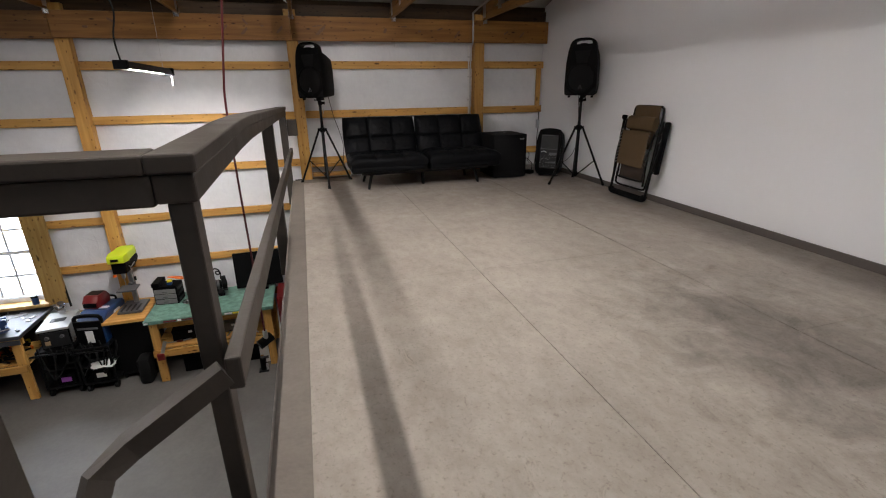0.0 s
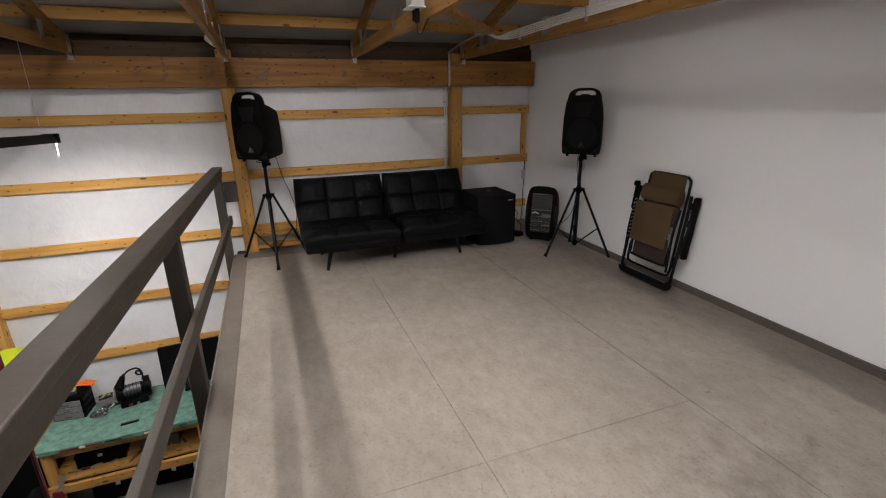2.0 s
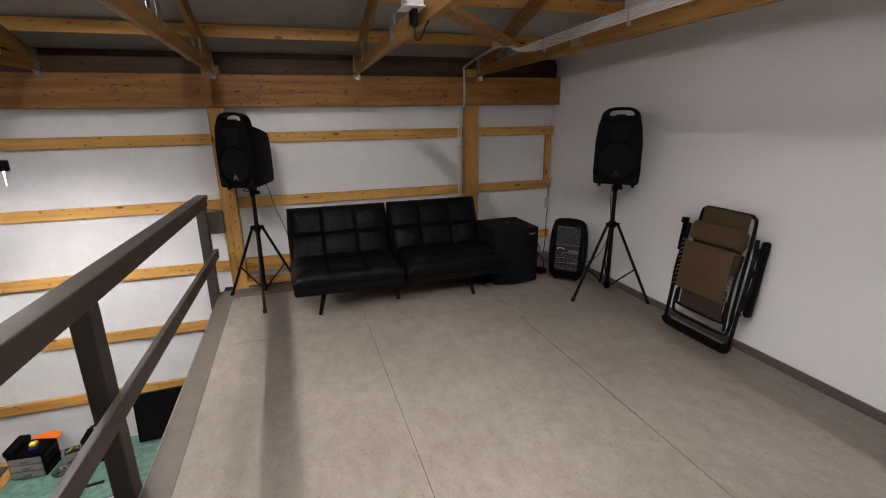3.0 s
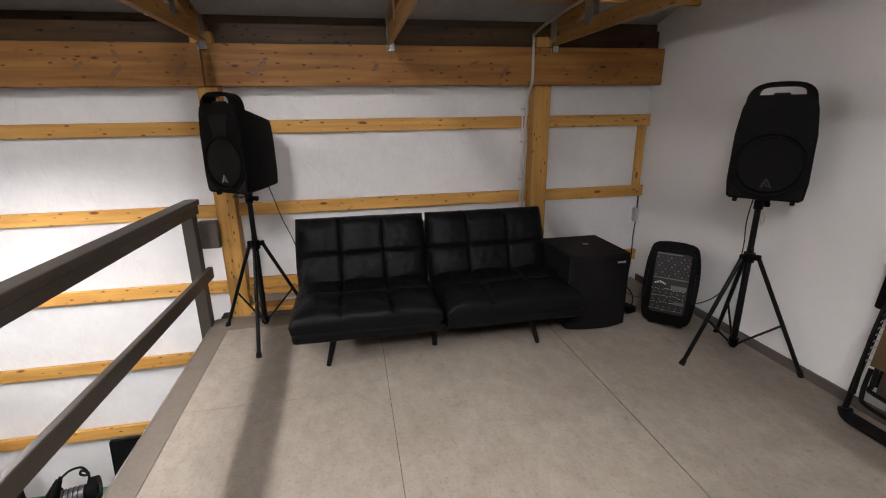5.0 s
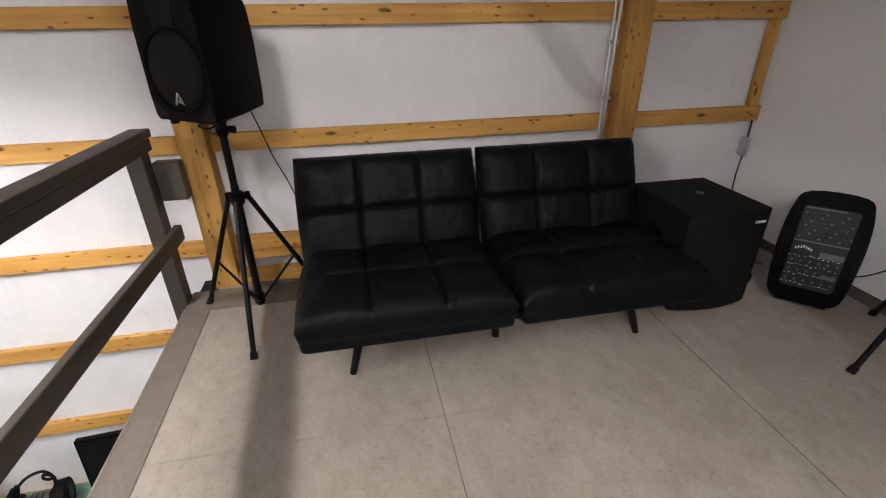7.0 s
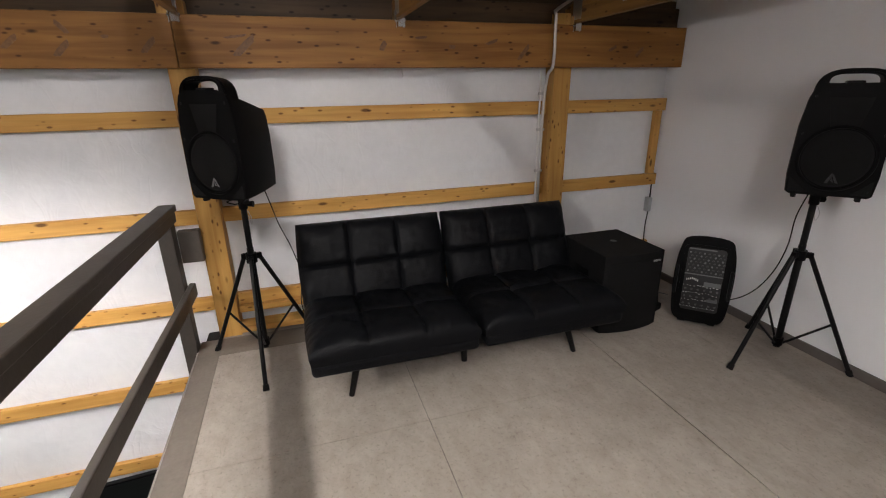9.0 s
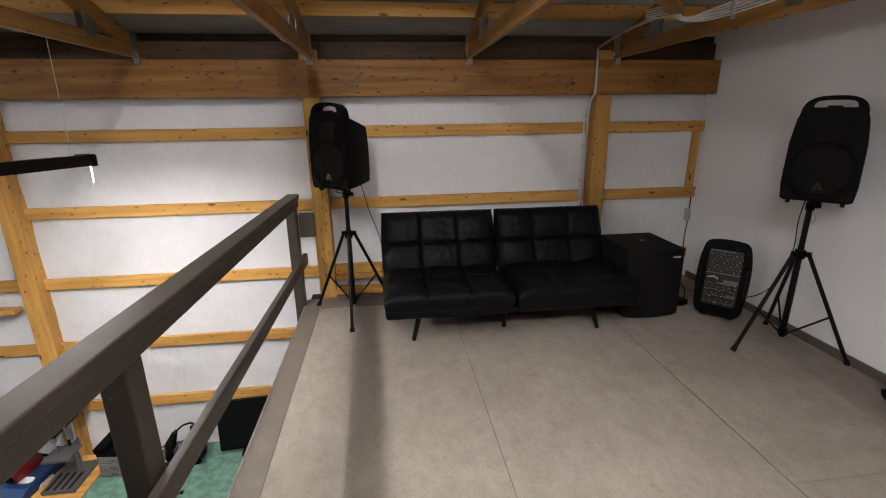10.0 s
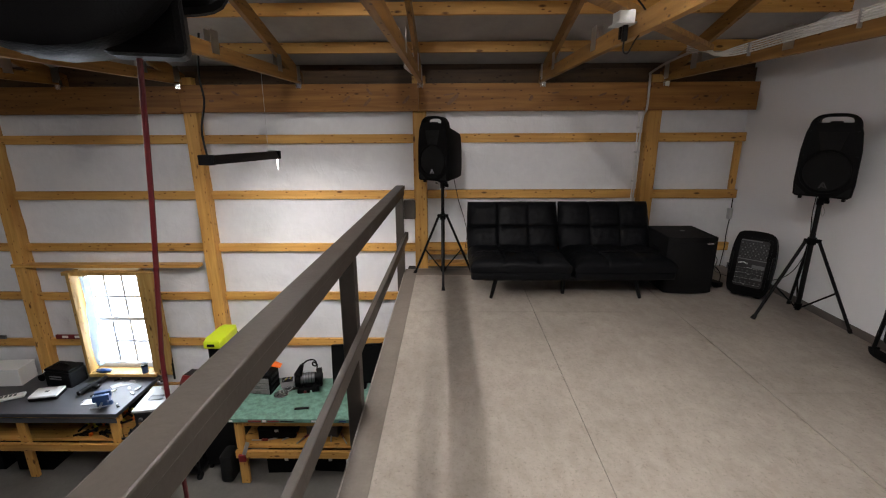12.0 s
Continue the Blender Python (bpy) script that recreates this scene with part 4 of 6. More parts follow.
ring = [(-0.10, 0.0), (0.10, 0.0), (0.165, 0.03), (0.187, 0.12), (0.197, 0.32), (0.178, 0.50), (0.12, 0.582), (-0.12, 0.582), (-0.178, 0.50), (-0.197, 0.32), (-0.187, 0.12), (-0.165, 0.03)]
shell = [(p.x, p.y) for p in smooth_path([(u, v, 0) for u, v in ring[-1:] + ring + ring[:2]], 4)[4:-5]]
inner = [(u * 0.8, 0.03 + v * 0.88) for u, v in shell]
lean_part("shell", lofted(shell, inner, -0.10, 0.13, mid=((0.1, 1.02), (0.6, 1.06))), BLACK_PLASTIC, smooth=True)
lean_part("panel_surround", prism(rounded(0.300, 0.47, 0.04, 5, 0, 0.295), -0.1045, -0.1003, "y"), BLACK_PLASTIC)
lean_part("control_panel", prism(rounded(0.250, 0.43, 0.02, 4, 0, 0.295), -0.1065, -0.1046, "y"), PANEL_DARK)
for z0, z1, x0, x1 in ((0.497, 0.505, -0.12, 0.06), (0.325, 0.333, -0.125, 0.125), (0.255, 0.285, 0.01, 0.12), (0.15, 0.17, 0.045, 0.115), (0.20, 0.203, -0.12, 0.0), (0.10, 0.103, -0.12, 0.1)):
    lean_part("printed_strip", box(x0, x1, -0.1075, -0.1062, z0, z1), PANEL_GREY)
for r in range(7):
    for c in range(8):
        x, z = -0.108 + 0.0305 * c + (0.012 if r % 2 else 0), 0.475 - 0.021 * r
        lean_part("knob", rod((x, -0.106, z), (x, -0.1165, z), 0.0065, 0.0055, 8), PANEL_GREY if (r + c) % 3 == 0 else KNOB_DARK)
for c in range(7):
    x = -0.105 + 0.012 * c
    lean_part("fader", box(x - 0.003, x + 0.003, -0.113, -0.1062, 0.295 - 0.004 * abs(c - 3), 0.307 - 0.004 * abs(c - 3)), WHITE_PRINT)
for c in range(6):
    for r in range(3):
        x, z = -0.105 + 0.042 * c, 0.225 - 0.052 * r
        lean_part("socket", rod((x, -0.106, z), (x, -0.111, z), 0.0075, 0.0065, 10), CAST if (c + r) % 2 else GREY_PLASTIC)
for k in range(44):
    x, z = -0.122 + 0.0218 * (k % 11) + random.uniform(-0.004, 0.004), 0.10 + 0.05 * (k // 11) + random.uniform(-0.006, 0.006)
    lean_part("print_mark", box(x, x + random.uniform(0.004, 0.014), -0.1073, -0.1061, z, z + 0.0025), WHITE_PRINT)
for s in (-1, 1):
    lean_part("side_grip", box(s * 0.178 - 0.012, s * 0.178 + 0.012, -0.108, -0.08, 0.18, 0.38, 0.008), BLACK_SATIN)
    lean_part("foot", box(s * 0.10 - 0.025, s * 0.10 + 0.025, -0.09, 0.06, -0.012, 0.004, 0.004), RUBBER)

# ---- cables ----
def cable(points, r, label, mat=RUBBER):
    return solid("cable", tube(points, r, 6, 8), mat, label, "cable", group="loose cables")


cable([(0.14, 5.98, 1.06), (0.17, 6.03, 0.92), (0.20, 6.07, 0.78), (0.25, 6.11, 0.62), (0.29, 6.13, 0.42), (0.27, 6.12, 0.20), (0.33, 6.13, 0.006)], 0.0035, "thin black cable hanging from a loudspeaker behind the sofa")
cable([(0.0, 5.78, 1.02), (-0.03, 5.80, 1.005), (0.02, 5.76, 1.00), (0.05, 5.83, 1.01)], 0.0035, "short black cable looped under a loudspeaker")
cable([(2.93, 4.90, 1.02), (2.99, 4.98, 0.85), (3.04, 5.02, 0.66), (3.07, 5.08, 0.48), (3.07, 5.16, 0.32), (3.03, 5.24, 0.22), (2.96, 5.34, 0.16)], 0.0035, "black cable from a loudspeaker to the mixer amplifier")
cable([(2.62, 5.80, 0.18), (2.70, 5.72, 0.20), (2.76, 5.66, 0.12), (2.70, 5.60, 0.01), (2.66, 5.70, 0.006), (2.74, 5.80, 0.006)], 0.005, "black cables tangled between subwoofer and amplifier")
cable([(2.60, 5.88, 0.30), (2.69, 5.80, 0.32), (2.74, 5.72, 0.26), (2.70, 5.66, 0.16), (2.80, 5.60, 0.12)], 0.004, "grey cable looped beside the subwoofer", GREY_PLASTIC)
strip = thing("power_adapter", (2.72, 5.66, 0), "black power adapter on the floor beside the amplifier", "adapter")
part("body", box(-0.04, 0.04, -0.06, 0.06, 0.0, 0.05, 0.008, m=pose(0, 0, 0, 0, 0, 20)), BLACK_PLASTIC, strip)
switch = thing("wall_outlet", (3.165, 6.30, 0.60), "grey metal outlet box in the wall corner", "outlet")
part("box", box(-0.035, 0.0, -0.02, 0.03, -0.06, 0.06, 0.004), STEEL, switch)
part("cable", tube([(-0.01, 0.0, 0.06), (-0.005, 0.01, 0.20), (-0.01, 0.02, 0.28)], 0.006, 6, 4), RUBBER, switch)
part("cord", tube([(-0.01, 0.0, -0.06), (-0.02, 0.0, -0.20), (-0.03, -0.02, -0.38), (-0.06, -0.04, -0.59)], 0.005, 6, 4), RUBBER, switch)

# ---- folded lounge chair ----
chair = thing("folding_lounge_chair", (3.03, 3.975, 0), "folded reclining lounge chair with brown mesh fabric, leaning on the wall", "chair")
CH = Matrix.Translation((0.0, 0.27, 0.0)) @ pose(0, 0, 0, 0, 7.0, 0) @ Matrix(((0, 0, 1, 0), (-1, 0, 0, 0), (0, 1, 0, 0), (0, 0, 0, 1)))


def chair_part(name, bm, mat, label="", smooth=True):
    bmesh.ops.transform(bm, verts=bm.verts, matrix=CH)
    return part(name, bm, mat, chair, label, smooth)


def padded(u0, u1, v0, v1, w, thick, sag=0.01):
    bm = bmesh.new()
    g, h = {}, {}
    n = 14
    for i in range(n + 1):
        for j in range(n + 1):
            u, v = i / n, j / n
            f = sag * math.sin(math.pi * u) * (1 - abs(2 * v - 1) ** 6) + 0.003 * noise.noise((u * 5, v * 7, w * 30))
            e = thick * (1 - abs(2 * v - 1) ** 3) ** 0.5 if thick > 0.02 else thick
            g[i, j] = bm.verts.new((u0 + (u1 - u0) * u, v0 + (v1 - v0) * v, w - f - e))
            h[i, j] = bm.verts.new((u0 + (u1 - u0) * u, v0 + (v1 - v0) * v, w - f + (e if thick > 0.02 else 0)))
    for i in range(n):
        for j in range(n):
            bm.faces.new((g[i, j], g[i + 1, j], g[i + 1, j + 1], g[i, j + 1]))
            bm.faces.new((h[i, j + 1], h[i + 1, j + 1], h[i + 1, j], h[i, j]))
    rim = [(i, 0) for i in range(n)] + [(n, j) for j in range(n)] + [(i, n) for i in range(n, 0, -1)] + [(0, j) for j in range(n, 0, -1)]
    for a, b in zip(rim, rim[1:] + rim[:1]):
        bm.faces.new((g[a], h[a], h[b], g[b]))
    return bm


chair_part("outer_frame", tube([(0.0, 0.05, -0.02), (0.0, 0.30, -0.02), (0.0, 0.62, -0.01), (0.01, 0.80, 0.0)], 0.0135, 10, 5), BLACK_SATIN)
chair_part("outer_frame", tube([(0.55, 0.05, -0.02), (0.555, 0.30, -0.02), (0.555, 0.62, -0.01), (0.54, 0.80, 0.0)], 0.0125, 10, 5), BLACK_SATIN)
chair_part("back_frame", tube([(0.06, 0.22, 0.03), (0.06, 0.60, 0.03), (0.06, 0.88, 0.03), (0.085, 0.925, 0.03), (0.13, 0.935, 0.03), (0.41, 0.935, 0.03), (0.455, 0.925, 0.03), (0.48, 0.88, 0.03), (0.48, 0.60, 0.03), (0.48, 0.22, 0.03)], 0.011, 10, 4), BLACK_SATIN)
chair_part("foot_bar", tube([(0.03, 0.30, 0.0), (0.035, 0.17, -0.005), (0.07, 0.125, -0.005), (0.27, 0.12, -0.005), (0.47, 0.125, -0.005), (0.505, 0.17, -0.005), (0.51, 0.30, 0.0)], 0.0105, 10, 5), BLACK_SATIN)
chair_part("cross_bar", tube([(0.07, 0.36, -0.03), (0.075, 0.24, -0.03), (0.10, 0.205, -0.03), (0.44, 0.205, -0.03), (0.465, 0.24, -0.03), (0.47, 0.36, -0.03)], 0.0105, 10, 5), BLACK_SATIN)
chair_part("foam_bar", tube([(0.0, 0.07, -0.02), (0.015, 0.043, -0.02), (0.06, 0.036, -0.02), (0.27, 0.036, -0.02), (0.48, 0.036, -0.02), (0.525, 0.043, -0.02), (0.54, 0.07, -0.02)], 0.030, 12, 5), BLACK_CARPET, "black foam covered bottom bar")
chair_part("back_panel", padded(0.09, 0.45, 0.52, 0.938, 0.015, 0.004), BROWN_FABRIC)
chair_part("head_pillow", padded(0.075, 0.465, 0.695, 0.835, -0.015, 0.035, 0.004), BROWN_FABRIC, "rolled brown head pillow")
chair_part("seat_panel", padded(0.055, 0.455, 0.335, 0.685, -0.055, 0.004, 0.018), BROWN_FABRIC)
chair_part("leg_panel", padded(0.095, 0.445, 0.205, 0.42, -0.02, 0.004), DARK_BROWN, "dark brown leg rest panel")
for s, u in ((-1, 0.045), (1, 0.465)):
    for k in range(11):
        v = 0.345 + 0.033 * k
        chair_part("lace", tube([(u + 0.012 * s, v, -0.058), (u + 0.002 * s, v + 0.012, -0.066), (u - 0.012 * s, v + 0.016, -0.060)], 0.0028, 5, 3), PANEL_GREY if s > 0 else STEEL)
    chair_part("side_link", tube([(u + 0.03 * s, 0.16, -0.03), (u + 0.03 * s, 0.45, -0.05), (u + 0.03 * s, 0.68, -0.03)], 0.010, 8, 4), BLACK_SATIN)
chair_part("armrest", box(-0.045, -0.012, 0.585, 0.80, -0.02, 0.02, 0.012), BLACK_PLASTIC)
chair_part("lock_lever", box(-0.05, -0.018, 0.79, 0.835, -0.035, 0.02, 0.01), BLACK_PLASTIC)
chair_part("armrest", box(0.578, 0.614, 0.30, 0.80, -0.02, 0.035, 0.014), BLACK_PLASTIC)
for v in (0.36, 0.56, 0.70):
    chair_part("arm_bracket", box(0.548, 0.590, v, v + 0.05, -0.018, 0.012, 0.004), BLACK_SATIN)
chair_part("arm_link", tube([(0.565, 0.30, -0.02), (0.595, 0.5, -0.02), (0.595, 0.74, 0.0)], 0.011, 8, 4), BLACK_SATIN)
for v in (0.33, 0.47, 0.60, 0.68):
    chair_part("rivet", rod((0.586, v, -0.034), (0.586, v, -0.0205), 0.007, seg=8), CHROME)

# ---- hose reel over the railing ----
reel = thing("hose_reel", (-0.405, 2.15, 1.70), "black hanging hose reel with a red air hose", "hose reel", turn=23)
prof = [(-0.105 + 0.205 * math.cos(2 * math.pi * k / 28), 0.17 + 0.195 * math.sin(2 * math.pi * k / 28)) for k in range(28)]
part("case", prism(prof, -0.085, 0.085, "y", 0.03), BLACK_PLASTIC, reel, smooth=True)
part("side_cover", rod((-0.12, -0.105, 0.17), (-0.12, -0.0855, 0.17), 0.10, 0.13, 24), BLACK_SATIN, reel)
part("hose_guide", box(-0.045, 0.075, -0.045, 0.045, -0.02, 0.10, 0.014), BLACK_PLASTIC, reel)
part("handle", tube([(0.06, 0, 0.17), (0.12, 0, 0.17), (0.135, 0, 0.13), (0.125, 0, 0.075), (0.06, 0, 0.06)], 0.015, 8, 5), BLACK_PLASTIC, reel, smooth=True)
part("mounting_bracket", box(-0.18, -0.06, -0.03, 0.03, 0.34, 0.37, 0.004), STEEL, reel)
part("hose", tube([Matrix.Rotation(radians(-23), 3, "Z") @ Vector(p) for p in ((0, 0, -0.01), (-0.028, 0.01, -0.25), (-0.062, 0.02, -0.50), (-0.0735, 0.022, -0.62), (-0.0745, 0.022, -0.90), (-0.066, 0.0, -1.3), (-0.060, -0.014, -1.70))], 0.0048, 8, 8), RED_HOSE, reel, "dark red rubber hose", smooth=True)
END = Matrix.Rotation(radians(-23), 3, "Z") @ Vector((-0.060, -0.014, -1.70))
part("hose_coupler", rod(END, END + Vector((0.004, 0, -0.06)), 0.012, seg=10), STEEL, reel)
part("hose_stopper", rod(END + Vector((-0.035, 0, -0.07)), END + Vector((0.035, 0.01, -0.045)), 0.024, seg=12), RUBBER, reel)

# ---- window in the back wall ----
window = thing("window_1", (-3.78, 6.30, -0.62), "white grid sash window glowing with daylight, in pine jambs", "window", kind="structure")


def win(name, x0, x1, y0, y1, z0, z1, mat, bevel=0.004, parent=None):
    bm = box(x0, x1, y0, y1, z0, z1, bevel)
    bmesh.ops.translate(bm, verts=bm.verts, vec=(3.78, -6.30, 0.62))
    return part(name, bm, mat, parent or window)


JAMB = pine("jamb_pine", 2, (0.48, 0.31, 0.10), (0.36, 0.21, 0.06))
win("jamb", -4.235, -4.197, 6.195, 6.40, -1.32, -0.045, JAMB)
win("jamb", -3.435, -3.215, 6.215, 6.255, -1.34, -0.045, JAMB)
win("jamb", -3.472, -3.434, 6.256, 6.40, -1.32, -0.045, JAMB)
win("head", -4.30, -3.30, 6.22, 6.297, -0.085, -0.044, JAMB)
win("sill", -4.20, -3.40, 6.17, 6.40, -1.345, -1.305, JAMB)
win("window_frame", -4.195, -4.155, 6.365, 6.41, -1.30, -0.09, FRAME_WHITE)
win("window_frame", -3.515, -3.475, 6.365, 6.41, -1.30, -0.09, FRAME_WHITE)
win("window_frame", -4.154, -3.516, 6.365, 6.41, -0.135, -0.09, FRAME_WHITE)
win("window_frame", -4.154, -3.516, 6.365, 6.41, -1.30, -1.245, FRAME_WHITE)
win("meeting_rail", -4.154, -3.516, 6.36, 6.405, -0.70, -0.655, FRAME_WHITE)
for z0, z1 in ((-1.244, -0.701), (-0.654, -0.136)):
    pane = win("pane", -4.153, -3.517, 6.388, 6.392, z0, z1, GLASS, 0)
    pane.visible_shadow = False
    for k in (1, 2):
        x = -4.153 + 0.636 * k / 3
        win("muntin", x - 0.012, x + 0.012, 6.372, 6.387, z0, z1, FRAME_WHITE, 0.001)
    zm = (z0 + z1) / 2
    win("muntin", -4.153, -3.517, 6.3715, 6.3865, zm - 0.012, zm + 0.012, FRAME_WHITE, 0.001)
solid("backdrop", box(-7.0, -1.0, 8.0, 8.02, -2.4, 2.0), DAYLIGHT, "bright overcast daylight outside the window", "backdrop", "structure")
sheet = thing("plastic_sheeting", (-4.17, 6.28, -0.12), "crumpled pale blue plastic sheeting hanging beside the window", "plastic sheet")
bm = bmesh.new()
g = {}
for i in range(9):
    for j in range(25):
        u, v = i / 8, j / 24
        g[i, j] = bm.verts.new((0.17 * u * (0.55 + 0.35 * math.sin(3 * v + 0.5)) + 0.01, 0.03 * math.sin(9 * u + 6 * v) + 0.02 * noise.noise((u * 4, v * 9, 3)), -1.12 * v))
for i in range(8):
    for j in range(24):
        bm.faces.new((g[i, j], g[i + 1, j], g[i + 1, j + 1], g[i, j + 1]))
bmesh.ops.solidify(bm, geom=bm.faces[:], thickness=0.002)
part("sheet", bm, SHEETING, sheet, smooth=True)
shelf = thing("wall_shelf", (-3.78, 6.22, 0.02), "long narrow pine shelf board above the window", "shelf")
part("board", box(-1.05, 1.08, -0.02, 0.075, -0.005, 0.033, 0.003), PINE_X, shelf)

# ---- small things on the girts ----
level = thing("spirit_level", (-4.42, 6.30, -0.90), "red spirit level standing on a girt", "level")
part("body", box(-0.17, 0.17, -0.025, -0.002, 0.0, 0.055, 0.004), RED, level)
for x in (-0.09, 0.06):
    part("label", box(x, x + 0.07, -0.0262, -0.0252, 0.015, 0.045), PAPER, level)
level2 = thing("level", (-5.32, 6.30, -0.90), "dark metal level standing on a girt", "level")
part("body", box(-0.12, 0.12, -0.025, -0.002, 0.0, 0.045, 0.004), GREY_PLASTIC, level2)
pole = thing("pry_bar", (-3.25, 6.23, -1.38), "black bar with a yellow grip leaning in the window corner", "tool")
part("shaft", rod((0.06, -0.04, 0.0), (0.0, 0.06, 0.44), 0.012, seg=8), BLACK_SATIN, pole)
part("grip", rod((0.0, 0.06, 0.441), (-0.012, 0.08, 0.54), 0.016, seg=10), YELLOW, pole, "yellow grip")


# ---- work benches ----
def bench(name, x0, x1, y0, y1, top, top_mat, label, shelf_z, thick=0.045):
    cx, cy = (x0 + x1) / 2, (y0 + y1) / 2
    t = thing(name, (cx, cy, GROUND), label, "workbench", "workbenches")
    h = top - GROUND

    def add(pname, a0, a1, b0, b1, c0, c1, mat, bevel=0.004):
        return part(pname, box(a0 - cx, a1 - cx, b0 - cy, b1 - cy, c0, c1, bevel), mat, t)
    add("top", x0, x1, y0, y1, h - thick, h, top_mat, 0.005)
    n = 2 if x1 - x0 < 1.6 else 3
    for k in range(n):
        x = x0 + 0.08 + (x1 - x0 - 0.16) * k / (n - 1)
        for y in (y0 + 0.06, y1 - 0.06):
            add("leg", x - 0.045, x + 0.045, y - 0.02, y + 0.02, 0, h - thick - 0.001, PINE_Z)
            add("leg_cleat", x - 0.05, x - 0.012, y - (0.06 if y > cy else -0.021), y + (-0.021 if y > cy else 0.06), 0, shelf_z - 0.09, PINE_Z)
    add("apron", x0 + 0.03, x1 - 0.03, y0 + 0.082, y0 + 0.12, h - thick - 0.10, h - thick - 0.001, PINE_X)
    add("shelf_rail", x0 + 0.03, x1 - 0.03, y0 + 0.0, y0 + 0.038, shelf_z - 0.085, shelf_z, PINE_X)
    add("shelf_board", x0 + 0.03, x1 - 0.03, y0 + 0.082, y1 - 0.1, shelf_z - 0.02, shelf_z, PINE_X)
    return t


green = bench("green_workbench", -2.20, -0.78, 5.43, 6.22, -1.38, GREEN_TOP, "pine workbench with a worn stained green top", 0.44)
for x0, x1, z0, z1, mat in ((-0.50, -0.36, 0.806, 0.824, RED), (-0.35, -0.31, 0.803, 0.828, WHITE_PRINT), (-0.30, -0.17, 0.806, 0.822, RED), (-0.16, -0.02, 0.808, 0.820, BLACK_SATIN), (0.16, 0.24, 0.806, 0.825, WHITE_PRINT), (0.25, 0.36, 0.804, 0.827, YELLOW), (0.45, 0.52, 0.806, 0.825, BLUE), (-0.70, -0.66, 0.806, 0.824, WHITE_PRINT)):
    part("edge_sticker", box(x0, x1, -0.3975, -0.3955, z0, z1), mat, green)
black = bench("black_workbench", -5.62, -3.42, 5.50, 6.28, -1.38, BLACK_TOP, "long pine workbench with a black top under the window", 0.46)
# added panel whose dark brown stands in for the shade under the bench
part("shelf_shade_panel", box(-1.02, 1.02, 0.24, 0.27, 0.06, 0.72), DARK_BROWN, black)
part("front_skirt", box(-1.10, 1.10, -0.3955, -0.3915, 0.735, 0.792), BLACK_TOP, black)
side = thing("drill_stand", (-2.44, 5.86, GROUND), "pine topped black cabinet holding the drill press", "cabinet")
part("top", box(-0.235, 0.225, -0.30, 0.34, 0.80, 0.835, 0.003), PINE_X, side)
part("body", box(-0.20, 0.19, -0.18, 0.32, 0.06, 0.799, 0.006), BLACK_SATIN, side)
for x in (-0.17, 0.16):
    for y in (-0.15, 0.28):
        part("caster", rod((x - 0.012, y, 0.03), (x + 0.012, y, 0.03), 0.03, seg=14), RUBBER, side)

# ---- drill press ----
drill = thing("drill_press", (-2.42, 5.93, -1.385), "lime green and black bench drill press", "drill press")
part("base", box(-0.13, 0.13, -0.19, 0.16, 0.0, 0.03, 0.006), GREY_PLASTIC, drill)
for k in range(4):
    part("slot", box(-0.10 + 0.055 * k, -0.08 + 0.055 * k, -0.17, 0.02, 0.0302, 0.034), BLACK_SATIN, drill)
part("column", rod((0, 0.10, 0.03), (0, 0.10, 0.62), 0.028, seg=16), STEEL, drill, smooth=True)
part("table", box(-0.10, 0.10, -0.14, 0.06, 0.26, 0.28, 0.005), GREY_PLASTIC, drill)
part("table_bracket", box(-0.03, 0.03, 0.04, 0.14, 0.22, 0.30, 0.008), GREY_PLASTIC, drill)
part("head", box(-0.075, 0.075, -0.16, 0.16, 0.50, 0.64, 0.015), BLACK_PLASTIC, drill)
part("belt_cover", prism([(-0.085, -0.20), (0.085, -0.20), (0.10, -0.10), (0.10, 0.18), (0.07, 0.24), (-0.07, 0.24), (-0.10, 0.18), (-0.10, -0.10)], 0.641, 0.735, "z", 0.02), LIME, drill, "bright lime green belt cover")
part("badge", box(-0.05, 0.03, -0.204, -0.2005, 0.67, 0.70), BLACK_SATIN, drill)
part("motor", rod((0, 0.15, 0.57), (0, 0.30, 0.57), 0.065, seg=18), BLACK_PLASTIC, drill, smooth=True)
part("chuck", rod((0, -0.08, 0.42), (0, -0.08, 0.50), 0.018, 0.026, 14), STEEL, drill, smooth=True)
part("bit", rod((0, -0.08, 0.33), (0, -0.08, 0.42), 0.005, seg=8), STEEL, drill)
for a in (20, 140, 260):
    c, s = math.cos(radians(a)), math.sin(radians(a))
    h = part("feed_handle", rod((0.085, -0.06, 0.54), (0.11, -0.06 + 0.13 * c, 0.54 + 0.13 * s), 0.006, seg=8), STEEL, drill)
    part("grip", rod((0.11, -0.06 + 0.11 * c, 0.54 + 0.11 * s), (0.115, -0.06 + 0.16 * c, 0.54 + 0.16 * s), 0.013, seg=8), RUBBER, h)
part("lamp", rod((-0.06, -0.15, 0.50), (-0.06, -0.16, 0.47), 0.018, seg=10), ORANGE, drill)

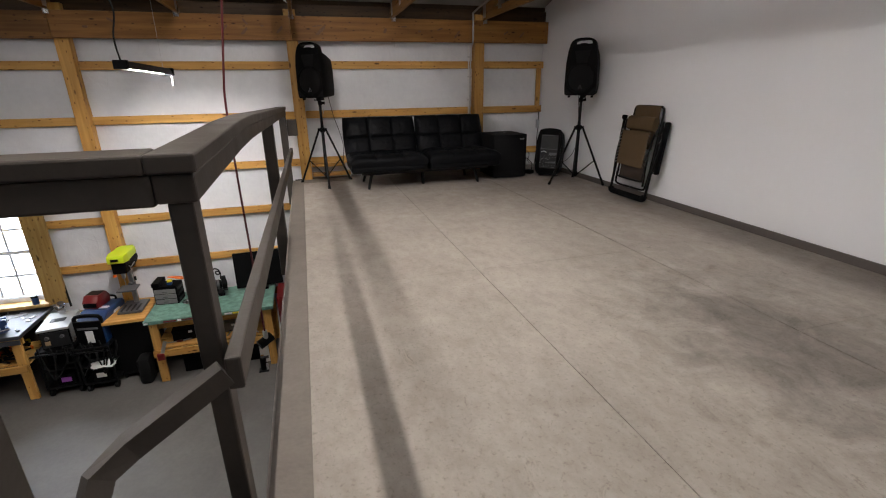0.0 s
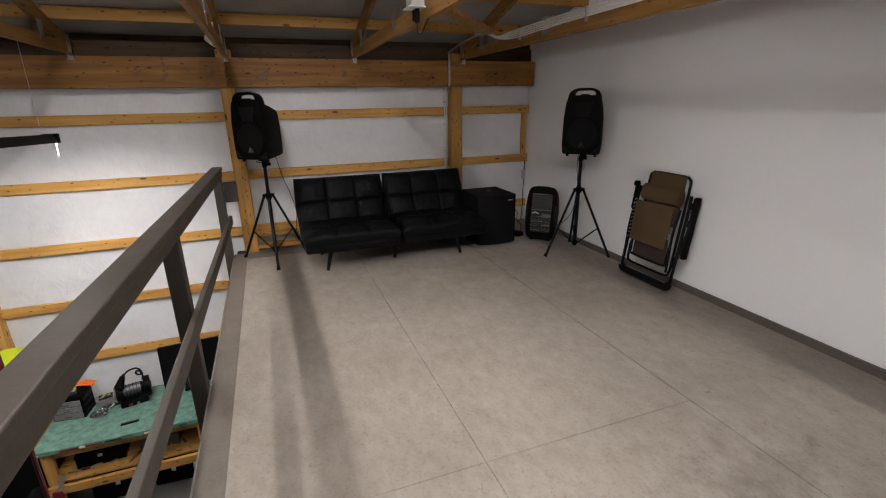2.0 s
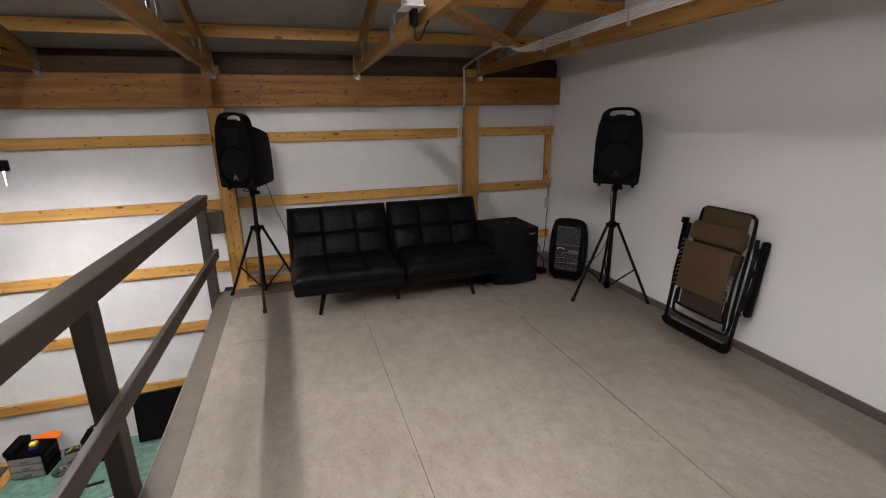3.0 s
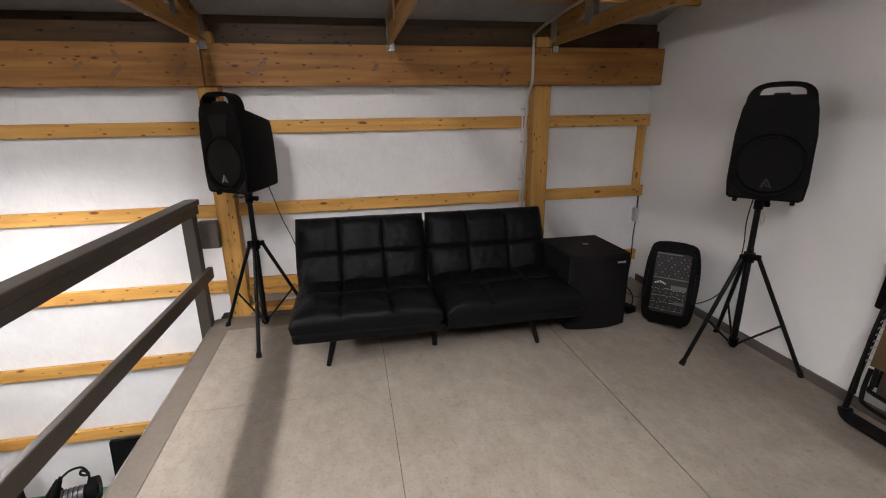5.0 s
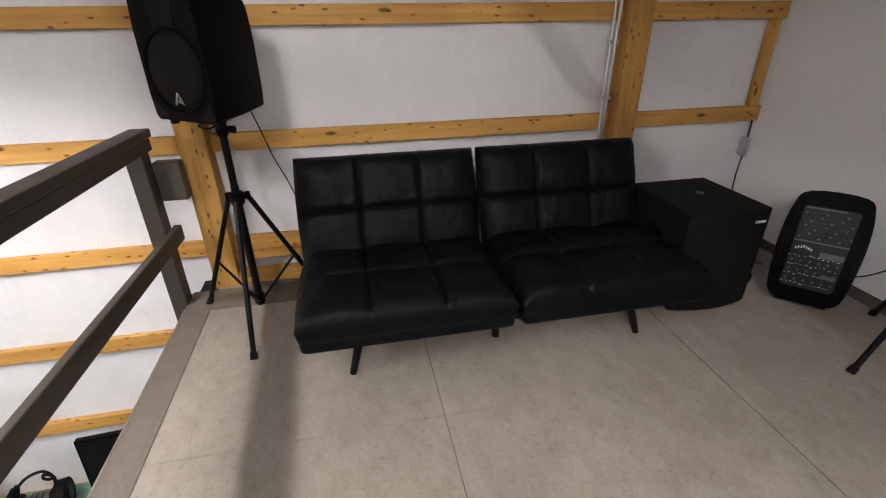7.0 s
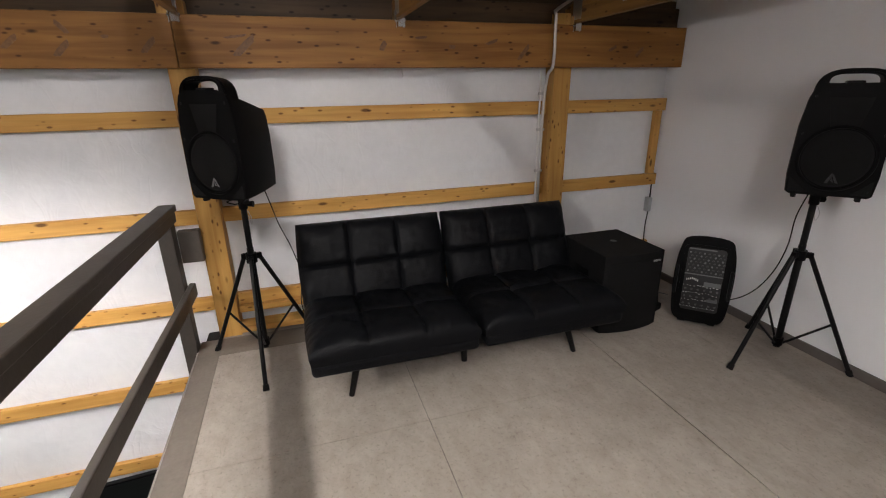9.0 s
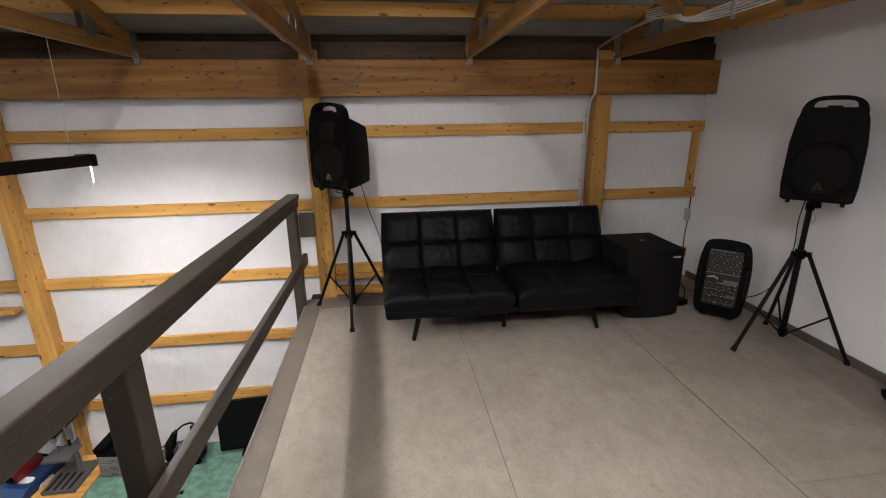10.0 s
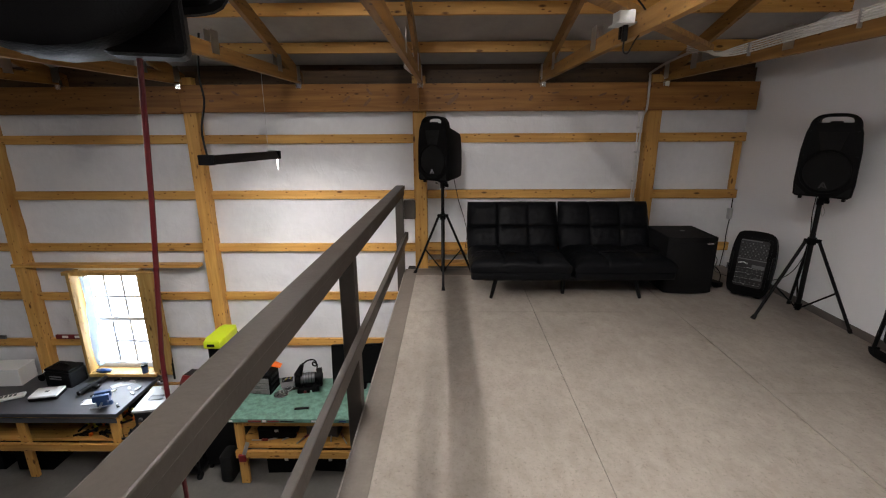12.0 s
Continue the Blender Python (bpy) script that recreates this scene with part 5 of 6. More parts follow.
# ---- on the green bench ----
BT = -1.38
org = thing("parts_organizer", (-2.03, 5.98, BT), "grey drawer organizer with odds and ends on top", "organizer", turn=-6)
part("case", box(-0.135, 0.135, -0.10, 0.12, 0.0, 0.235, 0.006), BLACK_PLASTIC, org)
for k in range(3):
    d = part("drawer", box(-0.122, 0.122, -0.112, -0.1005, 0.012 + 0.066 * k, 0.070 + 0.066 * k, 0.004), DRAWER, org)
    part("handle", box(-0.03, 0.03, -0.122, -0.1125, 0.035 + 0.066 * k, 0.045 + 0.066 * k, 0.002), GREY_PLASTIC, d)
part("lid", box(-0.14, -0.05, -0.10, 0.13, 0.236, 0.29, 0.008, m=pose(0, 0, 0, 3)), BLACK_PLASTIC, org)
for k in range(3):
    part("side_rib", box(0.1355, 0.141, -0.085, 0.105, 0.03 + 0.07 * k, 0.065 + 0.07 * k, 0.003), BLACK_SATIN, org)
tri = thing("safety_triangle", (-1.955, 6.05, BT + 0.236), "orange plastic triangle leaning on the organizer", "triangle")
part("plate", prism([(-0.075, -0.075), (0.115, -0.055), (0.10, 0.075), (0.02, 0.10)], 0.03, 0.045, "z", 0.004, m=pose(0, 0, 0.012, -14, 16, 0)), ORANGE, tri)
tape = thing("tape_measure", (-1.99, 5.95, BT + 0.236), "yellow and blue tape measure on the organizer", "tape measure")
part("body", box(-0.03, 0.03, -0.03, 0.02, 0.0, 0.03, 0.008), BLUE, tape)
part("cover", box(-0.024, 0.03, -0.02, 0.03, 0.0302, 0.06, 0.008), YELLOW, tape)
for x, y, r in ((-1.79, 5.86, 0.075), (-1.74, 5.98, 0.06)):
    dsc = thing("parts_dish", (x, y, BT), "round steel dish full of small screws on the bench", "dish", "parts dishes")
    part("bowl", rod((0, 0, 0), (0, 0, 0.012), r * 0.7, r * 0.95, 24), CAST, dsc, smooth=True)
    part("rim", tube([(r * math.cos(2 * math.pi * k / 24), r * math.sin(2 * math.pi * k / 24), 0.018) for k in range(25)], 0.005, 6, 0, closed=True), CHROME, dsc, smooth=True)
    for k in range(14):
        a, q = random.uniform(0, 6.28), r * 0.75 * random.random() ** 0.5
        part("screw", rod((q * math.cos(a), q * math.sin(a), 0.015), (q * math.cos(a) + 0.012, q * math.sin(a) + 0.006, 0.021), 0.004, seg=6), (STEEL, BLACK_SATIN)[k % 2], dsc)
tin = thing("parts_tin", (-1.78, 6.06, BT), "clear square tub of small parts on the bench", "tub", turn=15)
part("tub", prism([(-0.065, 0), (0.065, 0), (0.08, 0.075), (-0.08, 0.075)], -0.06, 0.06, "y", 0.004), DRAWER, tin)
part("contents", box(-0.06, 0.06, -0.05, 0.05, 0.0755, 0.082, 0.003), BLACK_SATIN, tin)
for k in range(5):
    part("bit", rod((-0.045 + 0.02 * k, -0.03 + 0.012 * k, 0.086), (-0.01 + 0.012 * k, 0.03 - 0.01 * k, 0.088), 0.005, seg=6), (STEEL, YELLOW, BLUE)[k % 3], tin)
grinder = thing("bench_grinder", (-1.52, 6.00, BT), "black and steel bench grinder with a gooseneck eye lamp", "bench grinder", turn=14)
part("base", box(-0.12, 0.12, -0.10, 0.08, 0.0, 0.05, 0.014), BLACK_PLASTIC, grinder)
part("switch", rod((0.03, -0.1005, 0.028), (0.03, -0.112, 0.028), 0.014, seg=12), CHROME, grinder)
part("stop_switch", box(-0.05, -0.02, -0.112, -0.1005, 0.012, 0.04, 0.003), RED, grinder)
part("neck", box(-0.05, 0.05, -0.05, 0.05, 0.051, 0.09, 0.01), BLACK_PLASTIC, grinder)
part("motor", rod((-0.075, 0, 0.135), (0.075, 0, 0.135), 0.062, seg=20), CAST, grinder, smooth=True)
for x in (-0.05, -0.02, 0.01, 0.04):
    part("cooling_fin", rod((x, 0, 0.135), (x + 0.006, 0, 0.135), 0.067, seg=20), BLACK_SATIN, grinder)
part("end_bell", rod((0.0755, 0, 0.135), (0.105, 0, 0.135), 0.062, 0.05, 18), BLACK_PLASTIC, grinder, smooth=True)
part("wheel_guard", rod((0.1055, 0, 0.14), (0.16, 0, 0.14), 0.098, seg=24), BLACK_PLASTIC, grinder, smooth=True)
part("guard_cap", rod((0.1605, 0, 0.14), (0.168, 0, 0.14), 0.045, 0.035, 18), BLACK_SATIN, grinder)
part("wheel_guard", rod((-0.135, 0, 0.135), (-0.0755, 0, 0.135), 0.088, seg=22), BLACK_PLASTIC, grinder, smooth=True)
part("wire_wheel", rod((-0.15, -0.004, 0.135), (-0.1355, -0.004, 0.135), 0.07, seg=22), CAST, grinder)
for s in (-1, 1):
    part("tool_rest", box(s * 0.13 - 0.03, s * 0.13 + 0.03, -0.14, -0.100, 0.09, 0.10, 0.002), BLACK_SATIN, grinder)
part("lamp_shade", rod((-0.10, -0.05, 0.215), (-0.05, -0.01, 0.315), 0.046, 0.022, 16), BLACK_PLASTIC, grinder, smooth=True)
part("lamp_knob", rod((-0.05, -0.01, 0.3155), (-0.042, -0.004, 0.335), 0.008, seg=8), BLACK_SATIN, grinder)
part("lamp_arm", tube([(-0.055, 0.0, 0.30), (0.0, 0.03, 0.335), (0.07, 0.045, 0.335), (0.105, 0.04, 0.29), (0.09, 0.05, 0.25), (0.06, 0.05, 0.27), (0.07, 0.05, 0.30), (0.11, 0.04, 0.27), (0.10, 0.03, 0.19)], 0.009, 8, 6), RUBBER, grinder, smooth=True)
monitor = thing("computer_monitor", (-0.96, 6.07, BT), "black flat computer monitor leaning against the wall", "monitor", turn=4)
part("panel", box(-0.29, 0.29, -0.02, 0.02, 0.03, 0.50, 0.006, m=pose(0, 0, 0, -7)), BLACK_PLASTIC, monitor)
part("screen", box(-0.275, 0.275, -0.0225, -0.0205, 0.05, 0.485, m=pose(0, 0, 0, -7)), BLACK_SATIN, monitor)
part("stand", box(-0.10, 0.10, -0.09, 0.06, 0.0, 0.029, 0.006), BLACK_PLASTIC, monitor)
bar = thing("file_tool", (-1.48, 5.61, BT), "black steel file lying on the bench", "file")
part("blade", box(-0.075, 0.075, -0.015, 0.015, 0.0, 0.012, 0.003, m=pose(0, 0, 0, 0, 0, 8)), BLACK_SATIN, bar)

# ---- under the green bench ----
def crate(name, at, size, mat, label, category, turn=0.0, lid=None, handle=True):
    t = thing(name, at, label, category, turn=turn)
    x, y, z = size
    part("body", box(-x / 2, x / 2, -y / 2, y / 2, 0, z * 0.72, 0.008), mat, t)
    part("lid", box(-x / 2 - 0.004, x / 2 + 0.004, -y / 2 - 0.004, y / 2 + 0.004, z * 0.725, z * 0.94, 0.010), lid or mat, t)
    if handle:
        part("handle", tube([(-x * 0.25, 0, z * 0.93), (-x * 0.22, 0, z), (x * 0.22, 0, z), (x * 0.25, 0, z * 0.93)], 0.008, 6, 3), BLACK_SATIN, t)
        part("latch", box(-0.02, 0.02, -y / 2 - 0.012, -y / 2 - 0.005, z * 0.62, z * 0.80, 0.002), STEEL, t)
    return t


SH = GROUND + 0.44
crate("tool_case", (-1.80, 5.74, SH), (0.40, 0.22, 0.16), BLACK_PLASTIC, "black plastic tool case on the bench shelf", "tool case", 5)
crate("tool_case", (-1.30, 5.78, SH), (0.36, 0.20, 0.14), GREY_PLASTIC, "grey tool case on the bench shelf", "tool case", -4)
crate("tool_case", (-1.72, 5.80, GROUND), (0.44, 0.34, 0.27), BLACK_PLASTIC, "black tool case on the floor under the bench", "tool case", 2)
crate("tool_case", (-1.22, 5.82, GROUND), (0.38, 0.34, 0.24), BLACK_PLASTIC, "low black tool case on the floor under the bench", "tool case", -3)
cn = thing("carton", (-0.98, 5.60, GROUND), "small white printed carton on the floor", "carton", turn=8)
part("box", box(-0.055, 0.055, -0.05, 0.05, 0.0, 0.22, 0.002), PAPER, cn)
part("print_bar", box(-0.04, 0.04, -0.0515, -0.0503, 0.05, 0.09), GREY_PLASTIC, cn)
for k in range(7):
    x = -2.0 + 0.16 * k
    tl = thing("hand_tool", (x, 5.60 + 0.02 * (k % 3), SH), "worn steel and black hand tool on the bench shelf", "hand tool", "hand tools on the shelf", turn=20 * k)
    part("shaft", rod((-0.06, 0, 0.012), (0.05, 0, 0.012), 0.008, seg=8), STEEL, tl)
    part("grip", rod((0.05, 0, 0.015), (0.12, 0, 0.015), 0.014, 0.011, 8), (RED, BLACK_PLASTIC, ORANGE)[k % 3], tl)
red_handle = thing("hand_saw", (-2.09, 5.425, SH - 0.05), "hand tool with a red grip hung on the bench leg", "hand tool")
part("grip", box(-0.04, 0.04, -0.03, 0.0, -0.06, 0.03, 0.012), RED, red_handle)
part("blade", box(-0.01, 0.03, -0.018, -0.014, 0.03, 0.20, m=pose(0, 0, 0, 0, 20)), STEEL, red_handle)
chest = thing("tool_chest", (-0.50, 5.86, GROUND), "red metal tool chest under the loft", "tool chest")
part("body", box(-0.24, 0.30, -0.24, 0.24, 0.07, 0.86, 0.006), RED, chest)
for k in range(5):
    d = part("drawer", box(-0.225, 0.285, -0.252, -0.2405, 0.09 + 0.15 * k, 0.225 + 0.15 * k, 0.004), RED, chest)
    part("handle", box(-0.18, 0.24, -0.266, -0.2525, 0.195 + 0.15 * k, 0.208 + 0.15 * k, 0.003), CHROME, d)
for x in (-0.2, 0.26):
    for y in (-0.2, 0.2):
        part("caster", rod((x - 0.012, y, 0.035), (x + 0.012, y, 0.035), 0.035, seg=12), RUBBER, chest)
jack = thing("bottle_jack", (-0.98, 5.36, GROUND), "small black bottle jack with a chrome ram on the floor", "jack")
part("base", box(-0.06, 0.06, -0.05, 0.05, 0.0, 0.02, 0.006), BLACK_SATIN, jack)
part("cylinder", rod((0, 0, 0.0205), (0, 0, 0.17), 0.038, seg=16), BLACK_PLASTIC, jack, smooth=True)
part("ram", rod((0, 0, 0.1705), (0, 0, 0.215), 0.018, seg=14), CHROME, jack, smooth=True)
part("pump", rod((0.045, -0.02, 0.0205), (0.045, -0.02, 0.10), 0.014, seg=10), STEEL, jack)

# ---- welders on carts ----
def cart(x, y, w, d, h, label):
    t = thing("welding_cart", (x, y, GROUND), label, "cart", "welding carts")
    for z in (0.10, h * 0.55, h - 0.03):
        part("tray", box(-w / 2, w / 2, -d / 2, d / 2, z, z + 0.025, 0.004), BLACK_SATIN, t)
    for sx in (-1, 1):
        for sy in (-1, 1):
            part("upright", box(sx * (w / 2 - 0.012) - 0.012, sx * (w / 2 - 0.012) + 0.012, sy * (d / 2 - 0.012) - 0.012, sy * (d / 2 - 0.012) + 0.012, 0.126, h - 0.031), BLACK_SATIN, t)
            part("caster", rod((sx * (w / 2 - 0.03) - 0.015, sy * (d / 2 - 0.04), 0.045), (sx * (w / 2 - 0.03) + 0.015, sy * (d / 2 - 0.04), 0.045), 0.045, seg=14), RUBBER, t)
    part("push_handle", tube([(-w / 2 + 0.02, -d / 2, h * 0.9), (-w / 2 + 0.02, -d / 2 - 0.10, h), (w / 2 - 0.02, -d / 2 - 0.10, h), (w / 2 - 0.02, -d / 2, h * 0.9)], 0.011, 8, 4), BLACK_SATIN, t)
    return t


cart(-3.17, 5.80, 0.36, 0.56, 0.60, "black steel cart carrying a white welder")
cart(-2.79, 5.78, 0.34, 0.58, 0.58, "black steel cart carrying a blue welder")
white_welder = thing("welder", (-3.17, 5.80, GROUND + 0.60), "white and black welder standing on a cart", "welder", "welders", 8)
part("case", box(-0.14, 0.14, -0.22, 0.24, 0.0, 0.215, 0.006), BLACK_PLASTIC, white_welder)
part("top_cover", box(-0.15, 0.15, -0.24, 0.25, 0.216, 0.245, 0.006), SATIN_WHITE, white_welder, "white steel top cover")
part("side_cover", box(0.1405, 0.150, -0.20, 0.245, 0.02, 0.2155, 0.003), SATIN_WHITE, white_welder, "white steel side cover")
part("grip_recess", prism(rounded(0.15, 0.10, 0.02), 0.2455, 0.2475, "z"), BLACK_SATIN, white_welder)
part("front_panel", box(-0.13, 0.13, -0.235, -0.2205, 0.015, 0.20, 0.005), PANEL_DARK, white_welder)
for x in (-0.07, 0.07):
    part("knob", rod((x, -0.2355, 0.14), (x, -0.258, 0.14), 0.022, 0.019, 12), GREY_PLASTIC, white_welder)
part("side_knob", rod((0.1505, -0.15, 0.06), (0.175, -0.15, 0.06), 0.028, 0.022, 14), CHROME, white_welder)
part("warning_label", box(-0.10, -0.05, -0.2365, -0.2355, 0.05, 0.10), CARDBOARD, white_welder)
blue_welder = thing("welder", (-2.76, 5.86, GROUND + 0.58), "blue welder with a black front on a cart", "welder", "welders", -8)
part("case", prism([(-0.27, 0), (0.27, 0), (0.27, 0.31), (0.24, 0.34), (-0.10, 0.34), (-0.27, 0.26)], -0.15, 0.15, "x", 0.015), BLUE, blue_welder)
part("front_panel", box(-0.145, 0.145, -0.30, -0.2715, 0.0, 0.30, 0.010), BLACK_PLASTIC, blue_welder)
part("control_strip", box(-0.11, 0.11, -0.3035, -0.3005, 0.20, 0.225), PANEL_GREY, blue_welder)
part("data_label", box(-0.035, 0.045, -0.3035, -0.3005, 0.03, 0.18), PAPER, blue_welder, "white data label")
part("handle_hood", tube([(-0.13, -0.26, 0.24), (-0.12, -0.26, 0.345), (0.12, -0.26, 0.345), (0.13, -0.26, 0.24)], 0.022, 8, 4), BLACK_PLASTIC, blue_welder, smooth=True)
part("rear_handle", tube([(-0.08, 0.22, 0.335), (-0.07, 0.22, 0.385), (0.07, 0.22, 0.385), (0.08, 0.22, 0.335)], 0.013, 8, 4), BLACK_PLASTIC, blue_welder, smooth=True)
part("emblem", prism(rounded(0.15, 0.07, 0.03, 4, 0.06, 0.25), 0.1505, 0.1535, "x"), WHITE_PRINT, blue_welder, "white oval emblem")
part("top_emblem", prism(rounded(0.14, 0.07, 0.03, 4, 0.05, -0.01), 0.3405, 0.3425, "z"), WHITE_PRINT, blue_welder)
charger = thing("battery_charger", (-2.80, 5.94, GROUND + 0.922), "small red and black charger on top of the welder", "charger", turn=-12)
part("body", prism([(-0.12, 0), (0.12, 0), (0.13, 0.09), (0.08, 0.15), (-0.07, 0.15), (-0.13, 0.08)], -0.09, 0.09, "x", 0.02), RED, charger, smooth=True)
part("face", box(-0.075, 0.075, -0.138, -0.126, 0.02, 0.075, 0.006), BLACK_PLASTIC, charger)
part("top_panel", box(-0.07, 0.07, -0.06, 0.07, 0.1505, 0.157, 0.003), BLACK_SATIN, charger)
spool = thing("wire_spool", (-3.20, 5.99, GROUND + 0.8475), "shiny steel wire spool on the white welder", "spool")
part("core", rod((0, 0, 0.0), (0, 0, 0.09), 0.035, seg=14), STEEL, spool)
part("flange", rod((0, 0, 0.0905), (0, -0.01, 0.10), 0.06, seg=18), CHROME, spool)
for k in range(6):
    a = math.pi * k / 3
    part("nut", rod((0.04 * math.cos(a), 0.04 * math.sin(a), 0.1005), (0.04 * math.cos(a), 0.04 * math.sin(a), 0.118), 0.012, seg=6), BLACK_SATIN if k % 2 else CHROME, spool)
for k, (x, y, z) in enumerate(((-3.14, 5.62, 0.126), (-2.78, 5.60, 0.126))):
    bt = thing("battery_charger", (x, y, GROUND + z), "black power unit with a bright label on the cart tray", "charger", "chargers on the carts")
    part("body", box(-0.09, 0.09, -0.08, 0.12, 0, 0.13, 0.008), BLACK_PLASTIC, bt)
    part("label", box(-0.05, 0.05, -0.0825, -0.0805, 0.04, 0.10), (PURPLE, PAPER)[k], bt)
ppr = thing("paper_stack", (-2.72, 5.50, GROUND + 0.345), "crumpled papers on the cart tray", "papers")
for k in range(3):
    part("sheet", box(-0.11, 0.11, -0.07, 0.07, 0.004 * k, 0.004 * k + 0.002, m=pose(0, 0, 0, 4 * k, 6, 15 * k)), PAPER, ppr)
for k in range(7):
    x = -3.30 + 0.10 * k + random.uniform(-0.03, 0.03)
    cable([(x, 5.53, -1.58), (x + 0.03, 5.50, -1.72), (x + random.uniform(0.0, 0.15), 5.48 - 0.004 * k, random.uniform(-1.98, -1.78)), (x + 0.15, 5.50, -1.74), (x + random.uniform(0.05, 0.22), 5.53, -1.60)], 0.009, "black welding cable looped in front of the carts")
for x, w in ((-3.17, 0.30), (-2.79, 0.28)):
    crate("cable_box", (x, 5.86, GROUND + 0.1255), (w, 0.34, 0.20), BLACK_PLASTIC, "black box on the lower cart tray", "box", handle=False)
    crate("tool_case", (x, 5.82, GROUND + 0.356), (w, 0.36, 0.19), BLACK_PLASTIC, "black case on the middle cart tray", "tool case", handle=False)
bag = thing("tool_bag", (-2.32, 5.56, GROUND), "limp black tool bag standing on the floor", "bag")
bm = box(-0.07, 0.07, -0.10, 0.12, 0, 0.34, 0.04)
for v in bm.verts:
    v.co.x += 0.02 * noise.noise((v.co.z * 9, v.co.y * 8, 1.0))
part("body", bm, RUBBER, bag, smooth=True)

# ---- on the black bench ----
wb = thing("storage_box", (-5.10, 6.12, BT), "plain white box on the black bench", "box", turn=4)
part("body", box(-0.19, 0.19, -0.10, 0.14, 0, 0.19, 0.004), WHITE_PLASTIC, wb)
part("lid", box(-0.195, 0.195, -0.105, 0.145, 0.1905, 0.215, 0.004), WHITE_PLASTIC, wb)
cs = thing("equipment_case", (-4.42, 6.10, BT), "black hard case with grey lettering bars on the bench", "case", turn=-8)
part("body", box(-0.17, 0.17, -0.10, 0.12, 0, 0.19, 0.015), BLACK_PLASTIC, cs)
part("lid", box(-0.165, 0.165, -0.095, 0.115, 0.191, 0.225, 0.012), BLACK_PLASTIC, cs)
part("handle", tube([(-0.07, 0, 0.224), (-0.06, 0, 0.25), (0.06, 0, 0.25), (0.07, 0, 0.224)], 0.008, 6, 3), BLACK_SATIN, cs)
for z in (0.13, 0.10):
    part("print_bar", box(-0.10, 0.06, -0.1025, -0.1008, z, z + 0.015), PANEL_GREY, cs)
dv = thing("printer_unit", (-4.42, 5.83, BT), "flat white and black electronic unit on the bench", "device", turn=12)
part("body", box(-0.14, 0.14, -0.10, 0.10, 0, 0.035, 0.006), BLACK_PLASTIC, dv)
part("top", box(-0.14, 0.14, -0.10, 0.10, 0.0355, 0.06, 0.008), WHITE_PLASTIC, dv)
part("logo_mark", box(-0.02, 0.02, -0.015, 0.015, 0.0601, 0.061), PANEL_DARK, dv)
rl = thing("poly_bag", (-4.83, 5.77, BT), "white printed plastic bag lying on the bench", "bag", turn=28)
part("bag", box(-0.16, 0.16, -0.05, 0.05, 0, 0.03, 0.012), PAPER, rl)
for k in range(4):
    part("print_bar", box(-0.06 + 0.04 * k, -0.035 + 0.04 * k, -0.02, 0.03, 0.0301, 0.031), GREY_PLASTIC, rl)
vise = thing("bench_vise", (-3.66, 5.68, BT), "dark blue bench vise at the bench edge", "vise", turn=25)
part("base", rod((0, 0, 0), (0, 0, 0.04), 0.075, 0.06, 16), BLUE, vise)
part("body", box(-0.05, 0.05, -0.10, 0.12, 0.041, 0.11, 0.012), BLUE, vise)
part("fixed_jaw", box(-0.075, 0.075, -0.03, 0.02, 0.105, 0.165, 0.006), BLUE, vise)
part("moving_jaw", box(-0.075, 0.075, -0.115, -0.07, 0.10, 0.165, 0.006), BLUE, vise)
part("screw", rod((0, -0.19, 0.075), (0, -0.10, 0.075), 0.012, seg=10), STEEL, vise)
part("bar", rod((-0.09, -0.18, 0.075), (0.09, -0.18, 0.075), 0.006, seg=8), STEEL, vise)
lt = thing("caulk_gun", (-4.03, 6.02, BT), "long black power tool lying on the bench", "power tool", turn=80)
part("barrel", rod((-0.20, 0, 0.035), (0.20, 0, 0.035), 0.026, seg=12), BLACK_PLASTIC, lt)
part("grip", box(-0.06, 0.0, -0.09, -0.02, 0.012, 0.05, 0.012), BLACK_SATIN, lt)
for k in range(16):
    x, y = -3.95 + 0.5 * random.random(), 5.62 + 0.55 * random.random()
    if abs(x + 3.66) < 0.13 and y < 5.85:
        continue
    sm = thing("small_part", (x, y, BT), "small loose hardware part on the bench", "hardware", "loose parts on the bench", turn=random.uniform(0, 180))
    part("piece", box(-0.03, 0.03, -0.012, 0.012, 0, 0.014, 0.003), (STEEL, BLACK_SATIN, WHITE_PLASTIC, STEEL)[k % 4], sm)
    part("cap", rod((0.03, 0, 0.007), (0.045, 0, 0.007), 0.007, seg=8), (BLACK_SATIN, STEEL)[k % 2], sm)
for k, (x, y, t) in enumerate(((-3.86, 5.72, 10), (-3.78, 6.05, 50), (-3.68, 6.10, 30))):
    pl = thing("clear_bag" if k else "paper_note", (x, y, BT), ("white paper note on the bench", "clear plastic parts bag on the bench", "clear plastic parts bag on the bench")[k], "paper" if not k else "bag", turn=t)
    part("sheet", box(-0.07, 0.07, -0.05, 0.05, 0, 0.005, 0.002), PAPER if not k else DRAWER, pl)
bd = thing("cutting_board", (-5.47, 6.02, BT), "brown board with papers and a small carton", "board")
part("board", box(-0.14, 0.14, -0.30, 0.22, 0, 0.018, 0.002), CARDBOARD, bd)
part("paper", box(-0.10, 0.08, -0.22, -0.02, 0.0185, 0.0205), PAPER, bd)
ct = thing("small_carton", (-5.42, 6.15, BT + 0.0185), "small brown cardboard carton on the board", "carton")
part("body", box(-0.08, 0.08, -0.05, 0.05, 0, 0.09, 0.002), CARDBOARD, ct)
